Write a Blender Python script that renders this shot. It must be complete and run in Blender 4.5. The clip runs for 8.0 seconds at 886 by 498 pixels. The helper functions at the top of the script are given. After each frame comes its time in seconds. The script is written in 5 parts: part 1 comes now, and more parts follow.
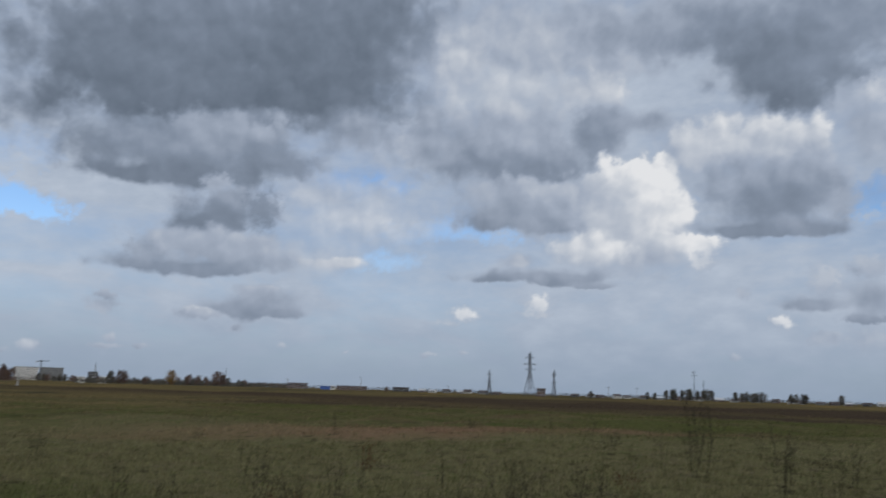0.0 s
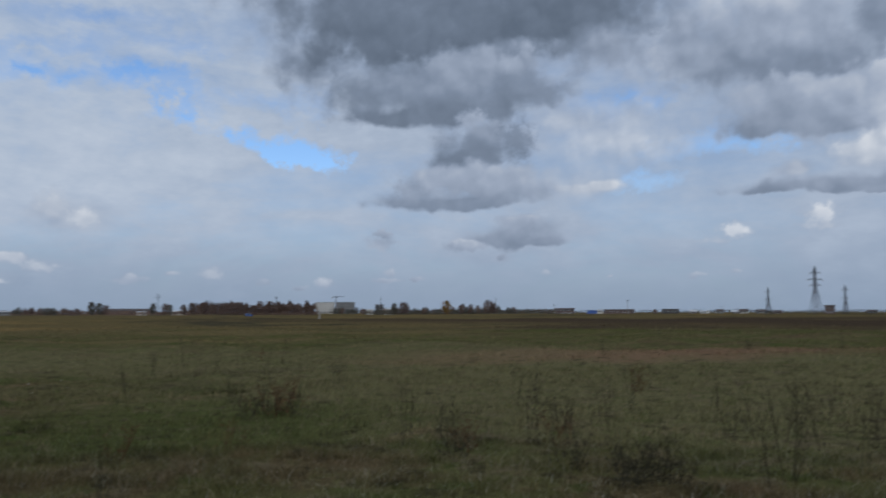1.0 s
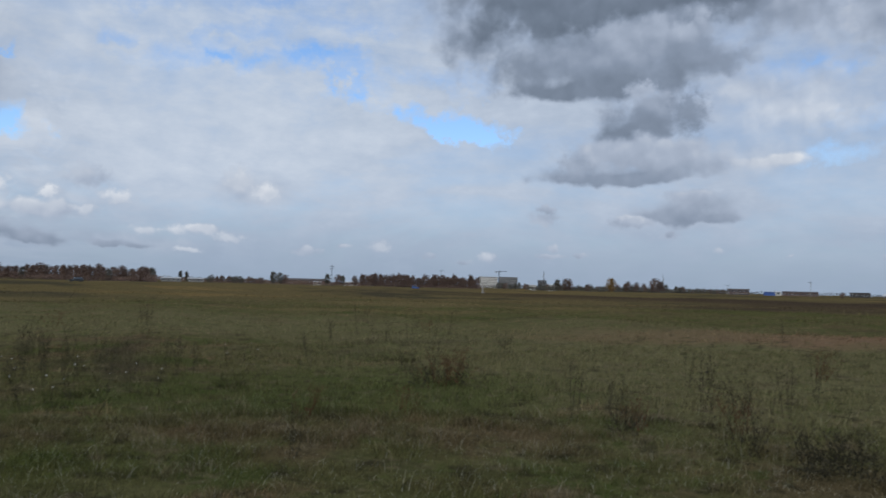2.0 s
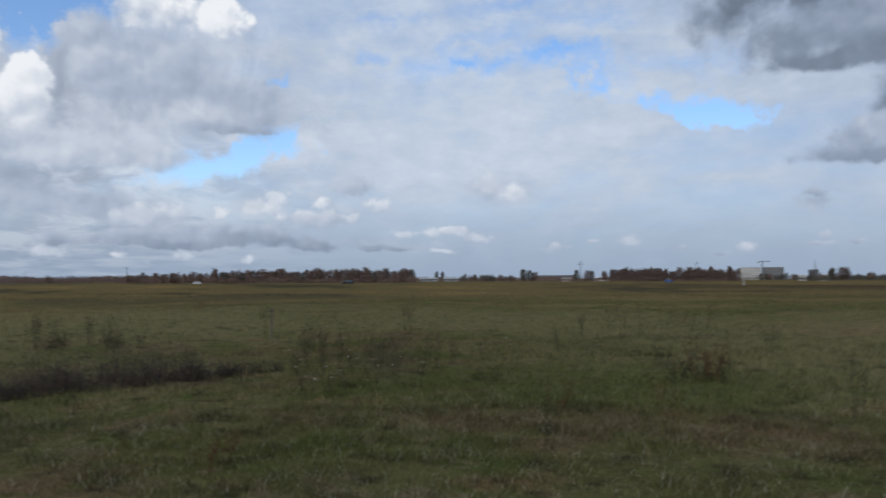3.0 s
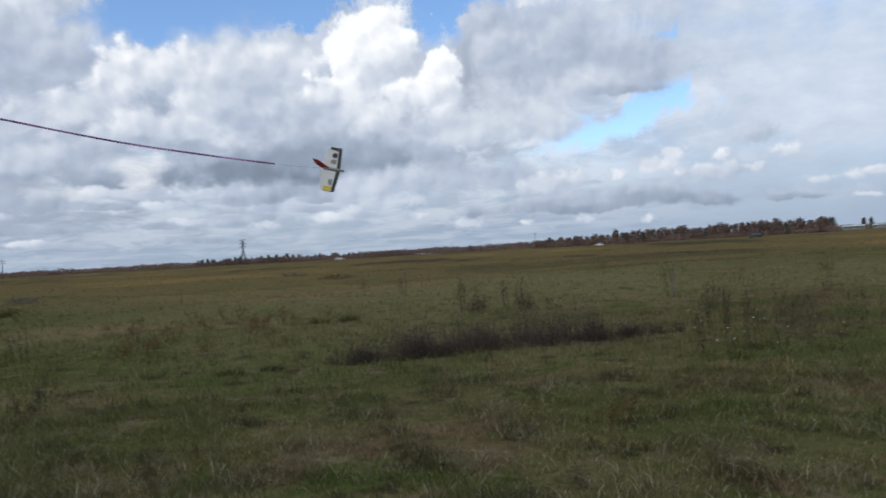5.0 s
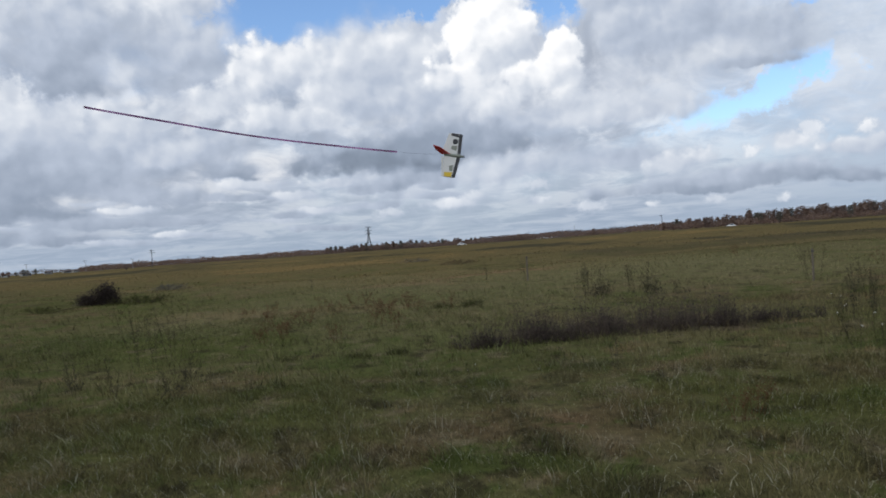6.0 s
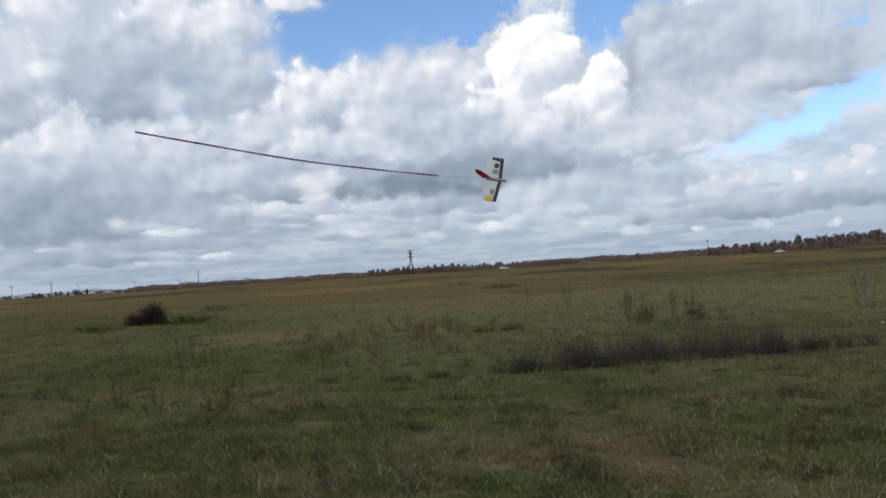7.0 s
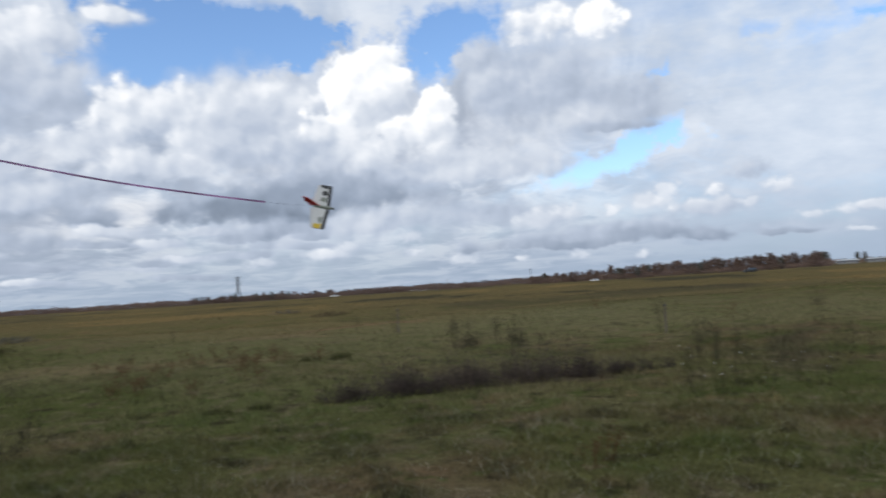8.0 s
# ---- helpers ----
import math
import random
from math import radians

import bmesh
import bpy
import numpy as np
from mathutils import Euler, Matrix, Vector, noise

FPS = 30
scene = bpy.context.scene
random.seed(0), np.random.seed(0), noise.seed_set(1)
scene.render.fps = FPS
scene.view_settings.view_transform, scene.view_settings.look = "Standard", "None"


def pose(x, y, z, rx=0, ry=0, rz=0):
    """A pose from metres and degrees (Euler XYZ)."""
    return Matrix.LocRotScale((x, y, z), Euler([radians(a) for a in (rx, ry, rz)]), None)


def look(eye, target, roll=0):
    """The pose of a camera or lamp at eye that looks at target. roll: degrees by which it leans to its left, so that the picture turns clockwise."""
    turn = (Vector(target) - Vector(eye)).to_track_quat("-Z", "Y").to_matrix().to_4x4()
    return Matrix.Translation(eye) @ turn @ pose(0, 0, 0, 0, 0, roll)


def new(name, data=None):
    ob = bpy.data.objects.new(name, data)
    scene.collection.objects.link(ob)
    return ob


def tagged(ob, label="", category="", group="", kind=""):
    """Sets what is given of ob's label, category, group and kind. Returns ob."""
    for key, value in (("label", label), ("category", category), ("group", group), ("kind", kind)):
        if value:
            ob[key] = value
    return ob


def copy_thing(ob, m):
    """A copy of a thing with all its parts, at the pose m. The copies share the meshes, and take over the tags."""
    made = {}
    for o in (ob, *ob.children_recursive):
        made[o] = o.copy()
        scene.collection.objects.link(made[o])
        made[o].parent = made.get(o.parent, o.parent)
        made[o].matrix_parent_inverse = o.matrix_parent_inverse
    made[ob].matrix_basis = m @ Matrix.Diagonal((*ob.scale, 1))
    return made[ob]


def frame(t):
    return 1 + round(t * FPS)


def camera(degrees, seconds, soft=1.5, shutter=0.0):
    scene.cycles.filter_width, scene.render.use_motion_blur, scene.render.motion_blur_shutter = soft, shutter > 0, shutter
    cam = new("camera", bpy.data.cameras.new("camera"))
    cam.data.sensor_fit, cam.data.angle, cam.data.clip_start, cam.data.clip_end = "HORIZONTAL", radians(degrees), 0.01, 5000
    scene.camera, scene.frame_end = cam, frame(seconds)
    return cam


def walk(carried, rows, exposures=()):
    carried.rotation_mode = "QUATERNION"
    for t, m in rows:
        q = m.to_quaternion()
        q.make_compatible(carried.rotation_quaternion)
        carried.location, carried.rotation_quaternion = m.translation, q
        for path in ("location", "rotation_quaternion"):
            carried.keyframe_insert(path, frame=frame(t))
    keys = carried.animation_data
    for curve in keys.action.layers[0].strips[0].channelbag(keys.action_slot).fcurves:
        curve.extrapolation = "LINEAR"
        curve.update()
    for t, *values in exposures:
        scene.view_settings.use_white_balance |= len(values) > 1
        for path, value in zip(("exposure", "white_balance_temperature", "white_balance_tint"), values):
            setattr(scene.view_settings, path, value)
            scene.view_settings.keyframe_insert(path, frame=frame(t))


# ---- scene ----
cam = camera(59.7, 8.0, soft=1.6, shutter=0.3)
EYE = 1.6
# seconds, turn to the left, pitch, lean, then the small sway of the person who holds the camera
PATH = [
    (0.0, 6.08, 10.45, 1.76, -0.064, 0.043, 0.010),
    (0.5, 14.49, 7.16, 1.94, -0.062, 0.028, 0.016),
    (1.0, 25.19, 4.70, -0.13, 0.000, 0.020, 0.020),
    (2.5, 44.58, 2.34, 1.82, -0.049, -0.130, -0.005),
    (3.0, 55.52, 2.29, -0.22, -0.036, -0.081, -0.025),
    (3.5, 62.97, 1.47, -2.04, 0.030, -0.030, -0.021),
    (4.0, 70.72, 1.24, -1.56, 0.006, -0.022, -0.015),
    (4.5, 78.28, 0.73, -1.58, 0.002, -0.020, -0.012),
    (5.0, 84.65, 0.18, -3.33, 0.007, 0.019, 0.004),
    (6.5, 96.01, 0.44, -3.80, 0.017, 0.038, 0.002),
    (7.0, 96.71, 1.59, -3.68, 0.034, 0.055, 0.000),
    (7.5, 94.58, 2.70, -2.96, 0.049, 0.066, -0.002),
    (8.0, 84.15, 2.85, -3.65, 0.056, 0.130, 0.004),
]
ROWS = []
for t, yaw, pitch, lean, sx, sy, sz in PATH:
    turn = Euler((0, 0, radians(yaw))).to_matrix().to_4x4() @ Euler((radians(90 + pitch), 0, 0)).to_matrix().to_4x4()
    ROWS.append((t, Matrix.Translation((sx, sy, EYE + sz)) @ turn @ pose(0, 0, 0, 0, 0, lean)))
walk(cam, ROWS, exposures=((0.0, -0.28, 6500, 10), (1.0, -0.36, 6200, 10), (2.5, -0.06, 6450, 10), (3.0, -0.09, 6350, 10), (4.0, -0.11, 6200, 10), (4.5, -0.04, 6200, 10),
                           (5.0, 0.12, 6450, 10), (6.5, 0.14, 6600, 10), (7.5, 0.18, 6600, 10), (8.0, 0.19, 6550, 10)))

# ---- sky and sun ----
SUN_LEFT, SUN_UP = 215.0, 38.0   # degrees to the left of +y, and above the horizon
world = bpy.data.worlds.new("sky")
scene.world = world
world.use_nodes = True
WT = world.node_tree
WT.nodes.clear()


class Tree:
    """Short ways to set nodes and wire them up."""

    def __init__(self, tree):
        self.tree = tree

    def node(self, kind, ins=()):
        n = self.tree.nodes.new(kind)
        for key, value in (ins.items() if isinstance(ins, dict) else enumerate(ins)):
            if value is None:
                continue
            if isinstance(value, bpy.types.NodeSocket):
                self.tree.links.new(value, n.inputs[key])
            else:
                n.inputs[key].default_value = value
        return n

    def m(self, op, a, b=None, c=None, clamp=False):
        n = self.node("ShaderNodeMath", (a, b, c))
        n.operation, n.use_clamp = op, clamp
        return n.outputs[0]

    def v(self, op, a, b=None, c=None):
        n = self.node("ShaderNodeVectorMath", (a, b, c))
        n.operation = op
        return n.outputs["Value" if op == "LENGTH" else "Vector"]

    def xyz(self, x, y, z=0.0):
        return self.node("ShaderNodeCombineXYZ", (x, y, z)).outputs[0]

    def step(self, x, lo, hi, to_lo=0.0, to_hi=1.0, kind="SMOOTHSTEP"):
        n = self.node("ShaderNodeMapRange", (x, lo, hi, to_lo, to_hi))
        n.interpolation_type, n.clamp = kind, kind == "LINEAR"
        return n.outputs[0]

    def mix(self, f, a, b, blend="MIX"):
        n = self.tree.nodes.new("ShaderNodeMix")
        n.data_type, n.blend_type = "RGBA", blend
        for i, value in ((0, f), (6, a), (7, b)):
            if isinstance(value, bpy.types.NodeSocket):
                self.tree.links.new(value, n.inputs[i])
            else:
                n.inputs[i].default_value = value if i == 0 else (*value[:3], 1)
        return n.outputs[2]

    def noise(self, where, scale, detail=4.0, rough=0.5, dims="3D", distort=0.0):
        n = self.node("ShaderNodeTexNoise", {"Vector": where, "Scale": scale, "Detail": detail, "Roughness": rough, "Distortion": distort})
        n.noise_dimensions = dims
        return n

    def ramp(self, f, stops):
        n = self.node("ShaderNodeValToRGB", (f,))
        e = n.color_ramp.elements
        while len(e) < len(stops):
            e.new(0.5)
        for el, (at, col) in zip(e, stops):
            el.position, el.color = at, (*col, 1)
        return n.outputs[0]

    def blob(self, where, x, y, w, h, tilt=0.0):
        """1 at the middle of an ellipse, 0 at its rim and beyond."""
        at = self.tree.nodes.new("ShaderNodeMapping")
        at.vector_type = "TEXTURE"
        self.tree.links.new(where, at.inputs["Vector"])
        at.inputs["Location"].default_value, at.inputs["Scale"].default_value = (x, y, 0), (w, h, 1)
        at.inputs["Rotation"].default_value = (0, 0, radians(tilt))
        n = self.node("ShaderNodeTexGradient", (at.outputs[0],))
        n.gradient_type = "SPHERICAL"
        return n.outputs[1]


PUFFS, GAPS = [], []


def heap(left, up, wide, high, light, tilt=0.0):
    """A heap of cloud, by degrees to the left and up; light is how bright it looks, from 0 to 1. The lit heads are crisp."""
    if wide < 1.6:
        PUFFS.append((left, up, wide * 1.55, high * 1.55, light - 0.02, tilt, 0.62, 0.07, 0.85, 1.0, 1.0))
    else:
        PUFFS.append((left, up, wide * 1.6, high * 1.6, light - 0.01, tilt, 0.36, 0.09, 1.0, 0.6 if light > 0.88 else 1.0, 2.0))


def base(left, up, wide, high, light, tilt=0.0):
    """A soft grey base or shaded flank of a cloud; long flat ones end sharply below."""
    if wide > 3.4 * high:
        PUFFS.append((left, up, wide * 1.9, high * 1.9, light, tilt, 0.6, 0.035, 0.95, 1.3, 0.5))
    elif wide < 2.3:
        PUFFS.append((left, up, wide * 2.0, high * 2.0, light, tilt, 0.7, 0.03, 0.9, 1.0, 1.0))
    else:
        PUFFS.append((left, up, wide * 1.95, high * 1.95, light, tilt, 0.62, 0.045, 1.0, 1.0, 1.0))


def wisp(left, up, wide, high, light, tilt=0.0):
    """A thin pale spread of cloud."""
    PUFFS.append((left, up, wide * 1.7, high * 1.7, light, tilt, 0.8, 0.0, 0.75, 1.0, 1.0))


def gap(left, up, wide, high, depth, tilt=0.0):
    """A rift in the high veil that lets the blue through."""
    GAPS.append((left, up, wide, high, depth, tilt))


wisp(36.3, 22.1, 3.08, 2.09, 0.701, -13)
wisp(34.1, 21.3, 1.59, 1.25, 0.768, -12)
wisp(35.4, 17.9, 3.06, 2.16, 0.723, -11)
heap(31.2, 14.5, 1.15, 0.83, 0.780, -8)
wisp(12.3, 12.7, 6.35, 2.50, 0.870, -3)
wisp(10.5, 18.6, 3.05, 2.87, 0.791)
wisp(15.8, 14.2, 3.78, 1.65, 0.791, -4)
wisp(15.5, 9.2, 3.72, 1.16, 0.825, -3)
heap(14.2, 9.0, 2.74, 0.54, 0.836, -3)
base(22.1, 24.7, 15.96, 6.79, 0.531, -7)
base(29.0, 21.7, 7.25, 4.09, 0.508, -10)
base(9.5, 25.9, 3.13, 3.50, 0.565)
base(14.8, 25.5, 7.87, 4.24, 0.486, -5)
base(27.4, 25.0, 7.11, 2.20, 0.520, -10)
base(25.5, 17.7, 8.20, 3.12, 0.565, -7)
base(18.0, 21.3, 11.35, 2.45, 0.452, -6)
base(25.8, 20.7, 6.71, 1.91, 0.486, -8)
heap(23.8, 16.8, 7.53, 2.45, 0.633, -7)
base(13.5, 18.9, 3.02, 1.42, 0.633, -4)
base(24.4, 15.1, 7.04, 0.95, 0.520, -6)
base(19.3, 16.2, 2.48, 1.21, 0.565, -5)
wisp(21.5, 18.9, 4.50, 0.63, 0.644, -7)
heap(23.0, 14.1, 1.35, 0.80, 0.768, -6)
heap(22.2, 12.4, 3.89, 1.81, 0.610, -5)
base(22.6, 11.8, 3.36, 0.89, 0.520, -5)
base(19.6, 12.7, 1.22, 1.43, 0.542)
heap(23.2, 9.5, 5.75, 1.81, 0.701, -5)
base(23.1, 8.5, 6.00, 0.64, 0.599, -4)
base(27.5, 9.1, 1.29, 0.86, 0.644, -5)
base(24.8, 10.4, 3.07, 0.72, 0.723, -5)
base(20.8, 9.7, 2.39, 1.01, 0.678, -4)
heap(19.6, 6.7, 2.19, 0.57, 0.757, -3)
base(19.1, 5.8, 3.51, 0.81, 0.633, -3)
base(17.7, 5.4, 2.01, 0.49, 0.610, -3)
wisp(1.3, 22.9, 8.33, 4.77, 0.847)
base(-3.0, 26.2, 8.73, 2.50, 0.746, 2)
wisp(5.6, 24.1, 2.01, 2.77, 0.859)
heap(-5.6, 21.8, 2.77, 1.58, 0.802, 2)
heap(8.7, 18.1, 1.22, 1.65, 0.847)
base(-7.8, 26.1, 5.53, 1.70, 0.667, 4)
heap(1.3, 19.5, 4.79, 2.04, 0.746)
base(1.3, 18.0, 6.91, 2.46, 0.667)
base(2.5, 16.3, 4.75, 1.57, 0.621, -1)
base(-0.5, 16.8, 4.72, 1.23, 0.576)
base(7.4, 18.6, 2.19, 1.64, 0.655, -2)
heap(-5.6, 19.0, 2.53, 2.01, 0.621, 2)
base(-5.4, 18.6, 1.90, 1.61, 0.588)
base(-8.7, 19.7, 2.68, 0.87, 0.633, 3)
heap(-8.4, 14.7, 3.45, 2.63, 0.927, 2)
heap(-1.4, 14.4, 6.35, 1.86, 0.723)
base(-1.8, 13.7, 6.32, 1.66, 0.678)
base(2.0, 12.9, 2.56, 0.75, 0.610, -1)
base(-3.5, 12.7, 3.76, 0.74, 0.644)
heap(-9.9, 15.3, 1.69, 1.92, 0.983)
heap(-10.4, 12.7, 2.53, 1.77, 0.960, 2)
heap(-12.1, 10.7, 2.16, 1.04, 0.938, 2)
heap(-9.2, 12.2, 2.40, 2.43, 0.893)
heap(-7.6, 11.4, 3.44, 2.04, 0.881, 1)
base(-6.4, 12.9, 2.67, 1.55, 0.780, 1)
base(-8.4, 10.2, 2.80, 1.06, 0.746, 1)
heap(-12.7, 9.7, 1.15, 0.72, 0.881, 1)
heap(-4.7, 10.2, 3.08, 1.57, 0.859)
heap(0.3, 9.6, 1.68, 0.75, 0.757, -1)
base(-2.6, 8.6, 5.58, 0.54, 0.633)
base(-0.1, 8.5, 3.56, 0.42, 0.610, -1)
base(-5.1, 8.0, 1.63, 0.25, 0.655)
wisp(-22.6, 20.0, 3.11, 2.16, 0.746, 8)
base(-13.6, 26.0, 6.04, 2.21, 0.655, 6)
base(-23.0, 25.0, 3.17, 2.08, 0.588, 10)
base(-19.3, 24.5, 6.69, 3.23, 0.565, 8)
base(-18.1, 22.1, 3.75, 2.77, 0.497, 7)
base(-18.9, 20.3, 2.21, 1.56, 0.475, 7)
base(-21.0, 22.1, 3.23, 1.08, 0.542, 8)
base(-23.8, 17.3, 2.00, 2.17, 0.701)
heap(-24.5, 20.1, 1.34, 1.06, 0.802, 9)
heap(-16.7, 17.3, 5.61, 2.68, 0.825, 5)
heap(-20.4, 17.3, 1.60, 1.56, 0.847)
heap(-12.7, 17.4, 2.36, 2.74, 0.814)
base(-17.7, 14.7, 4.74, 2.37, 0.633, 4)
base(-18.8, 13.6, 3.40, 1.52, 0.576, 4)
base(-16.1, 11.9, 4.24, 0.62, 0.565, 3)
base(-19.4, 11.8, 2.46, 0.61, 0.599, 4)
base(-21.9, 13.3, 0.68, 1.49, 0.678)
heap(-20.6, 8.1, 1.22, 1.13, 0.825)
heap(-23.1, 8.9, 1.47, 0.81, 0.734, 3)
base(-19.8, 6.6, 2.23, 0.49, 0.644, 1)
base(-23.2, 6.9, 1.36, 1.28, 0.644)
base(-22.8, 5.6, 1.36, 0.33, 0.610, 1)
heap(-17.8, 5.3, 0.84, 0.57, 0.938)
heap(-15.5, 7.3, 0.51, 0.47, 0.791)
heap(-20.4, 4.2, 1.28, 0.52, 0.746)
wisp(-23.0, 4.2, 1.44, 0.73, 0.746)
heap(-14.8, 3.0, 0.36, 0.35, 0.768)
heap(4.4, 5.7, 1.05, 0.71, 0.949, -2)
wisp(5.5, 5.0, 1.47, 0.25, 0.791, -2)
heap(-1.1, 6.5, 1.20, 0.83, 0.927, -1)
wisp(-0.8, 5.8, 1.49, 0.25, 0.768, -1)
heap(23.6, 4.9, 1.60, 0.52, 0.757, -3)
heap(29.6, 5.9, 0.64, 0.23, 0.734, -4)
wisp(29.8, 4.9, 0.88, 0.38, 0.757, -4)
heap(29.1, 3.0, 0.42, 0.34, 0.757)
heap(29.4, 2.4, 1.05, 0.19, 0.780, -3)
heap(27.1, 2.5, 0.58, 0.23, 0.768, -3)
heap(34.0, 2.3, 0.71, 0.29, 0.780, -3)
heap(20.9, 4.0, 0.55, 0.32, 0.757, -3)
heap(17.5, 2.9, 0.32, 0.24, 0.734, -2)
heap(7.0, 2.6, 0.62, 0.25, 0.757, -2)
heap(13.0, 2.6, 0.25, 0.16, 0.780, -2)
heap(4.4, 2.9, 0.42, 0.16, 0.757, -2)
wisp(51.2, 6.5, 2.58, 1.24, 0.776, -3)
heap(52.2, 7.2, 1.24, 0.99, 0.827, -3)
heap(50.3, 6.4, 1.04, 0.79, 0.898, -2)
heap(41.9, 2.8, 0.84, 0.46, 0.806, -2)
heap(38.3, 2.2, 0.62, 0.25, 0.745, -2)
heap(33.9, 2.1, 0.69, 0.29, 0.765, -1)
heap(29.2, 2.9, 0.47, 0.32, 0.745, -1)
heap(29.2, 2.4, 1.09, 0.20, 0.724, -1)
heap(27.2, 2.5, 0.54, 0.24, 0.724, -1)
heap(23.5, 4.9, 1.54, 0.47, 0.684)
wisp(29.8, 5.2, 1.18, 0.65, 0.684, -1)
heap(29.6, 5.8, 0.71, 0.32, 0.704)
heap(20.9, 4.1, 0.49, 0.27, 0.684)
heap(35.6, 1.8, 0.57, 0.21, 0.704, -2)
heap(44.6, 2.8, 0.59, 0.21, 0.745, -2)
heap(47.3, 2.3, 1.26, 0.29, 0.776, -2)
base(118.6, 8.7, 8.28, 2.30, 0.740)
heap(114.1, 18.3, 5.76, 2.22, 0.846, -2)
heap(123.1, 18.4, 3.74, 1.91, 0.827, -5)
heap(107.2, 19.5, 2.86, 0.83, 0.846)
heap(110.5, 18.0, 3.19, 1.51, 0.808, -1)
base(123.9, 14.8, 2.34, 1.60, 0.769, -4)
base(110.3, 15.3, 2.79, 1.36, 0.760)
base(117.9, 15.9, 3.48, 1.85, 0.721, -2)
base(119.1, 13.6, 2.70, 2.24, 0.654)
base(125.3, 12.3, 1.36, 1.61, 0.635)
base(118.5, 12.1, 3.08, 0.98, 0.615, -1)
wisp(123.9, 15.2, 1.34, 0.92, 0.865, -4)
wisp(115.4, 13.3, 1.70, 1.15, 0.875, -1)
base(110.8, 13.4, 2.57, 1.76, 0.702)
base(109.9, 12.1, 1.52, 0.52, 0.615, 1)
base(112.2, 12.4, 1.76, 0.71, 0.625)
base(97.0, 15.0, 5.48, 1.28, 0.827, 3)
heap(122.3, 11.6, 1.43, 1.55, 0.846)
heap(124.1, 9.8, 2.48, 1.17, 0.798, -1)
heap(121.9, 10.1, 2.58, 1.49, 0.827, -1)
heap(105.1, 12.9, 3.91, 2.48, 0.827, 1)
heap(102.6, 13.6, 4.58, 1.80, 0.846, 2)
heap(108.5, 11.0, 3.82, 1.68, 0.808, 1)
heap(96.0, 11.7, 4.84, 2.85, 0.827, 3)
heap(101.9, 10.8, 2.71, 1.71, 0.846, 2)
heap(101.2, 9.4, 2.09, 1.15, 0.846, 3)
heap(105.3, 9.6, 3.90, 1.63, 0.798, 2)
heap(115.6, 9.9, 3.19, 1.40, 0.798)
heap(119.1, 10.6, 1.44, 0.99, 0.808, -1)
base(122.9, 6.8, 6.40, 1.68, 0.644)
base(116.5, 6.9, 4.63, 1.37, 0.663, 1)
base(111.1, 8.2, 3.94, 1.00, 0.740, 1)
base(124.3, 5.0, 4.60, 1.48, 0.596, 1)
base(122.3, 4.0, 4.08, 0.68, 0.577, 2)
base(108.7, 6.5, 2.49, 0.65, 0.635, 2)
base(108.4, 5.8, 2.09, 0.29, 0.596, 2)
base(114.7, 5.1, 3.79, 0.87, 0.673, 2)
base(99.7, 6.2, 4.60, 0.58, 0.625, 3)
heap(115.9, 3.8, 2.80, 0.40, 0.788, 2)
heap(117.7, 4.3, 1.82, 0.35, 0.750, 2)
base(118.8, 3.1, 4.66, 0.43, 0.635, 2)
heap(107.2, 5.1, 3.44, 0.58, 0.779, 3)
base(108.0, 4.4, 2.62, 0.29, 0.654, 3)
heap(104.0, 4.2, 2.56, 0.46, 0.779, 3)
base(112.9, 3.0, 2.89, 0.32, 0.644, 3)
base(122.0, 2.3, 4.44, 0.49, 0.615, 3)
heap(123.0, 2.9, 1.68, 0.22, 0.721, 2)
heap(111.4, 1.9, 3.33, 0.28, 0.721, 3)
heap(102.4, 3.1, 2.57, 0.38, 0.779, 3)
heap(105.7, 2.6, 2.04, 0.29, 0.740, 3)
heap(95.6, 4.6, 2.60, 0.59, 0.769, 4)
base(104.9, 3.0, 1.40, 0.25, 0.654, 3)
heap(101.0, 4.9, 2.59, 0.63, 0.798, 3)
base(103.3, 1.9, 2.69, 0.25, 0.673, 3)
heap(116.0, 1.6, 2.79, 0.28, 0.702, 3)
wisp(92.0, 4.9, 11.58, 2.92, 0.777)
wisp(97.8, 13.3, 5.03, 3.22, 0.819, -5)
base(96.4, 14.4, 4.81, 1.36, 0.839, -5)
base(97.5, 11.8, 4.37, 2.17, 0.736, -4)
heap(90.9, 16.3, 1.57, 1.47, 0.964)
heap(87.1, 17.0, 1.48, 1.34, 0.964)
heap(89.0, 16.3, 2.36, 1.56, 0.953, -4)
heap(88.9, 14.2, 4.19, 2.65, 0.933, -3)
heap(90.4, 12.2, 3.55, 1.91, 0.912, -3)
wisp(87.1, 13.9, 2.13, 1.53, 0.788, -2)
wisp(88.3, 13.0, 2.11, 1.00, 0.777, -2)
heap(84.0, 12.8, 2.00, 1.96, 0.933)
heap(85.0, 11.3, 3.36, 1.97, 0.891, -1)
heap(90.1, 10.4, 4.68, 2.01, 0.850, -2)
heap(94.4, 10.6, 3.36, 1.50, 0.777, -3)
base(96.9, 10.6, 3.23, 1.47, 0.725, -3)
heap(92.6, 11.8, 1.63, 0.94, 0.850, -3)
base(93.8, 8.5, 5.70, 1.14, 0.705, -2)
base(86.3, 8.6, 3.32, 1.03, 0.736, -1)
base(95.5, 7.1, 6.92, 1.43, 0.549, -2)
base(98.6, 6.2, 4.27, 0.81, 0.497, -1)
base(90.5, 7.6, 5.02, 1.09, 0.601, -1)
heap(74.4, 18.4, 4.20, 1.76, 0.860)
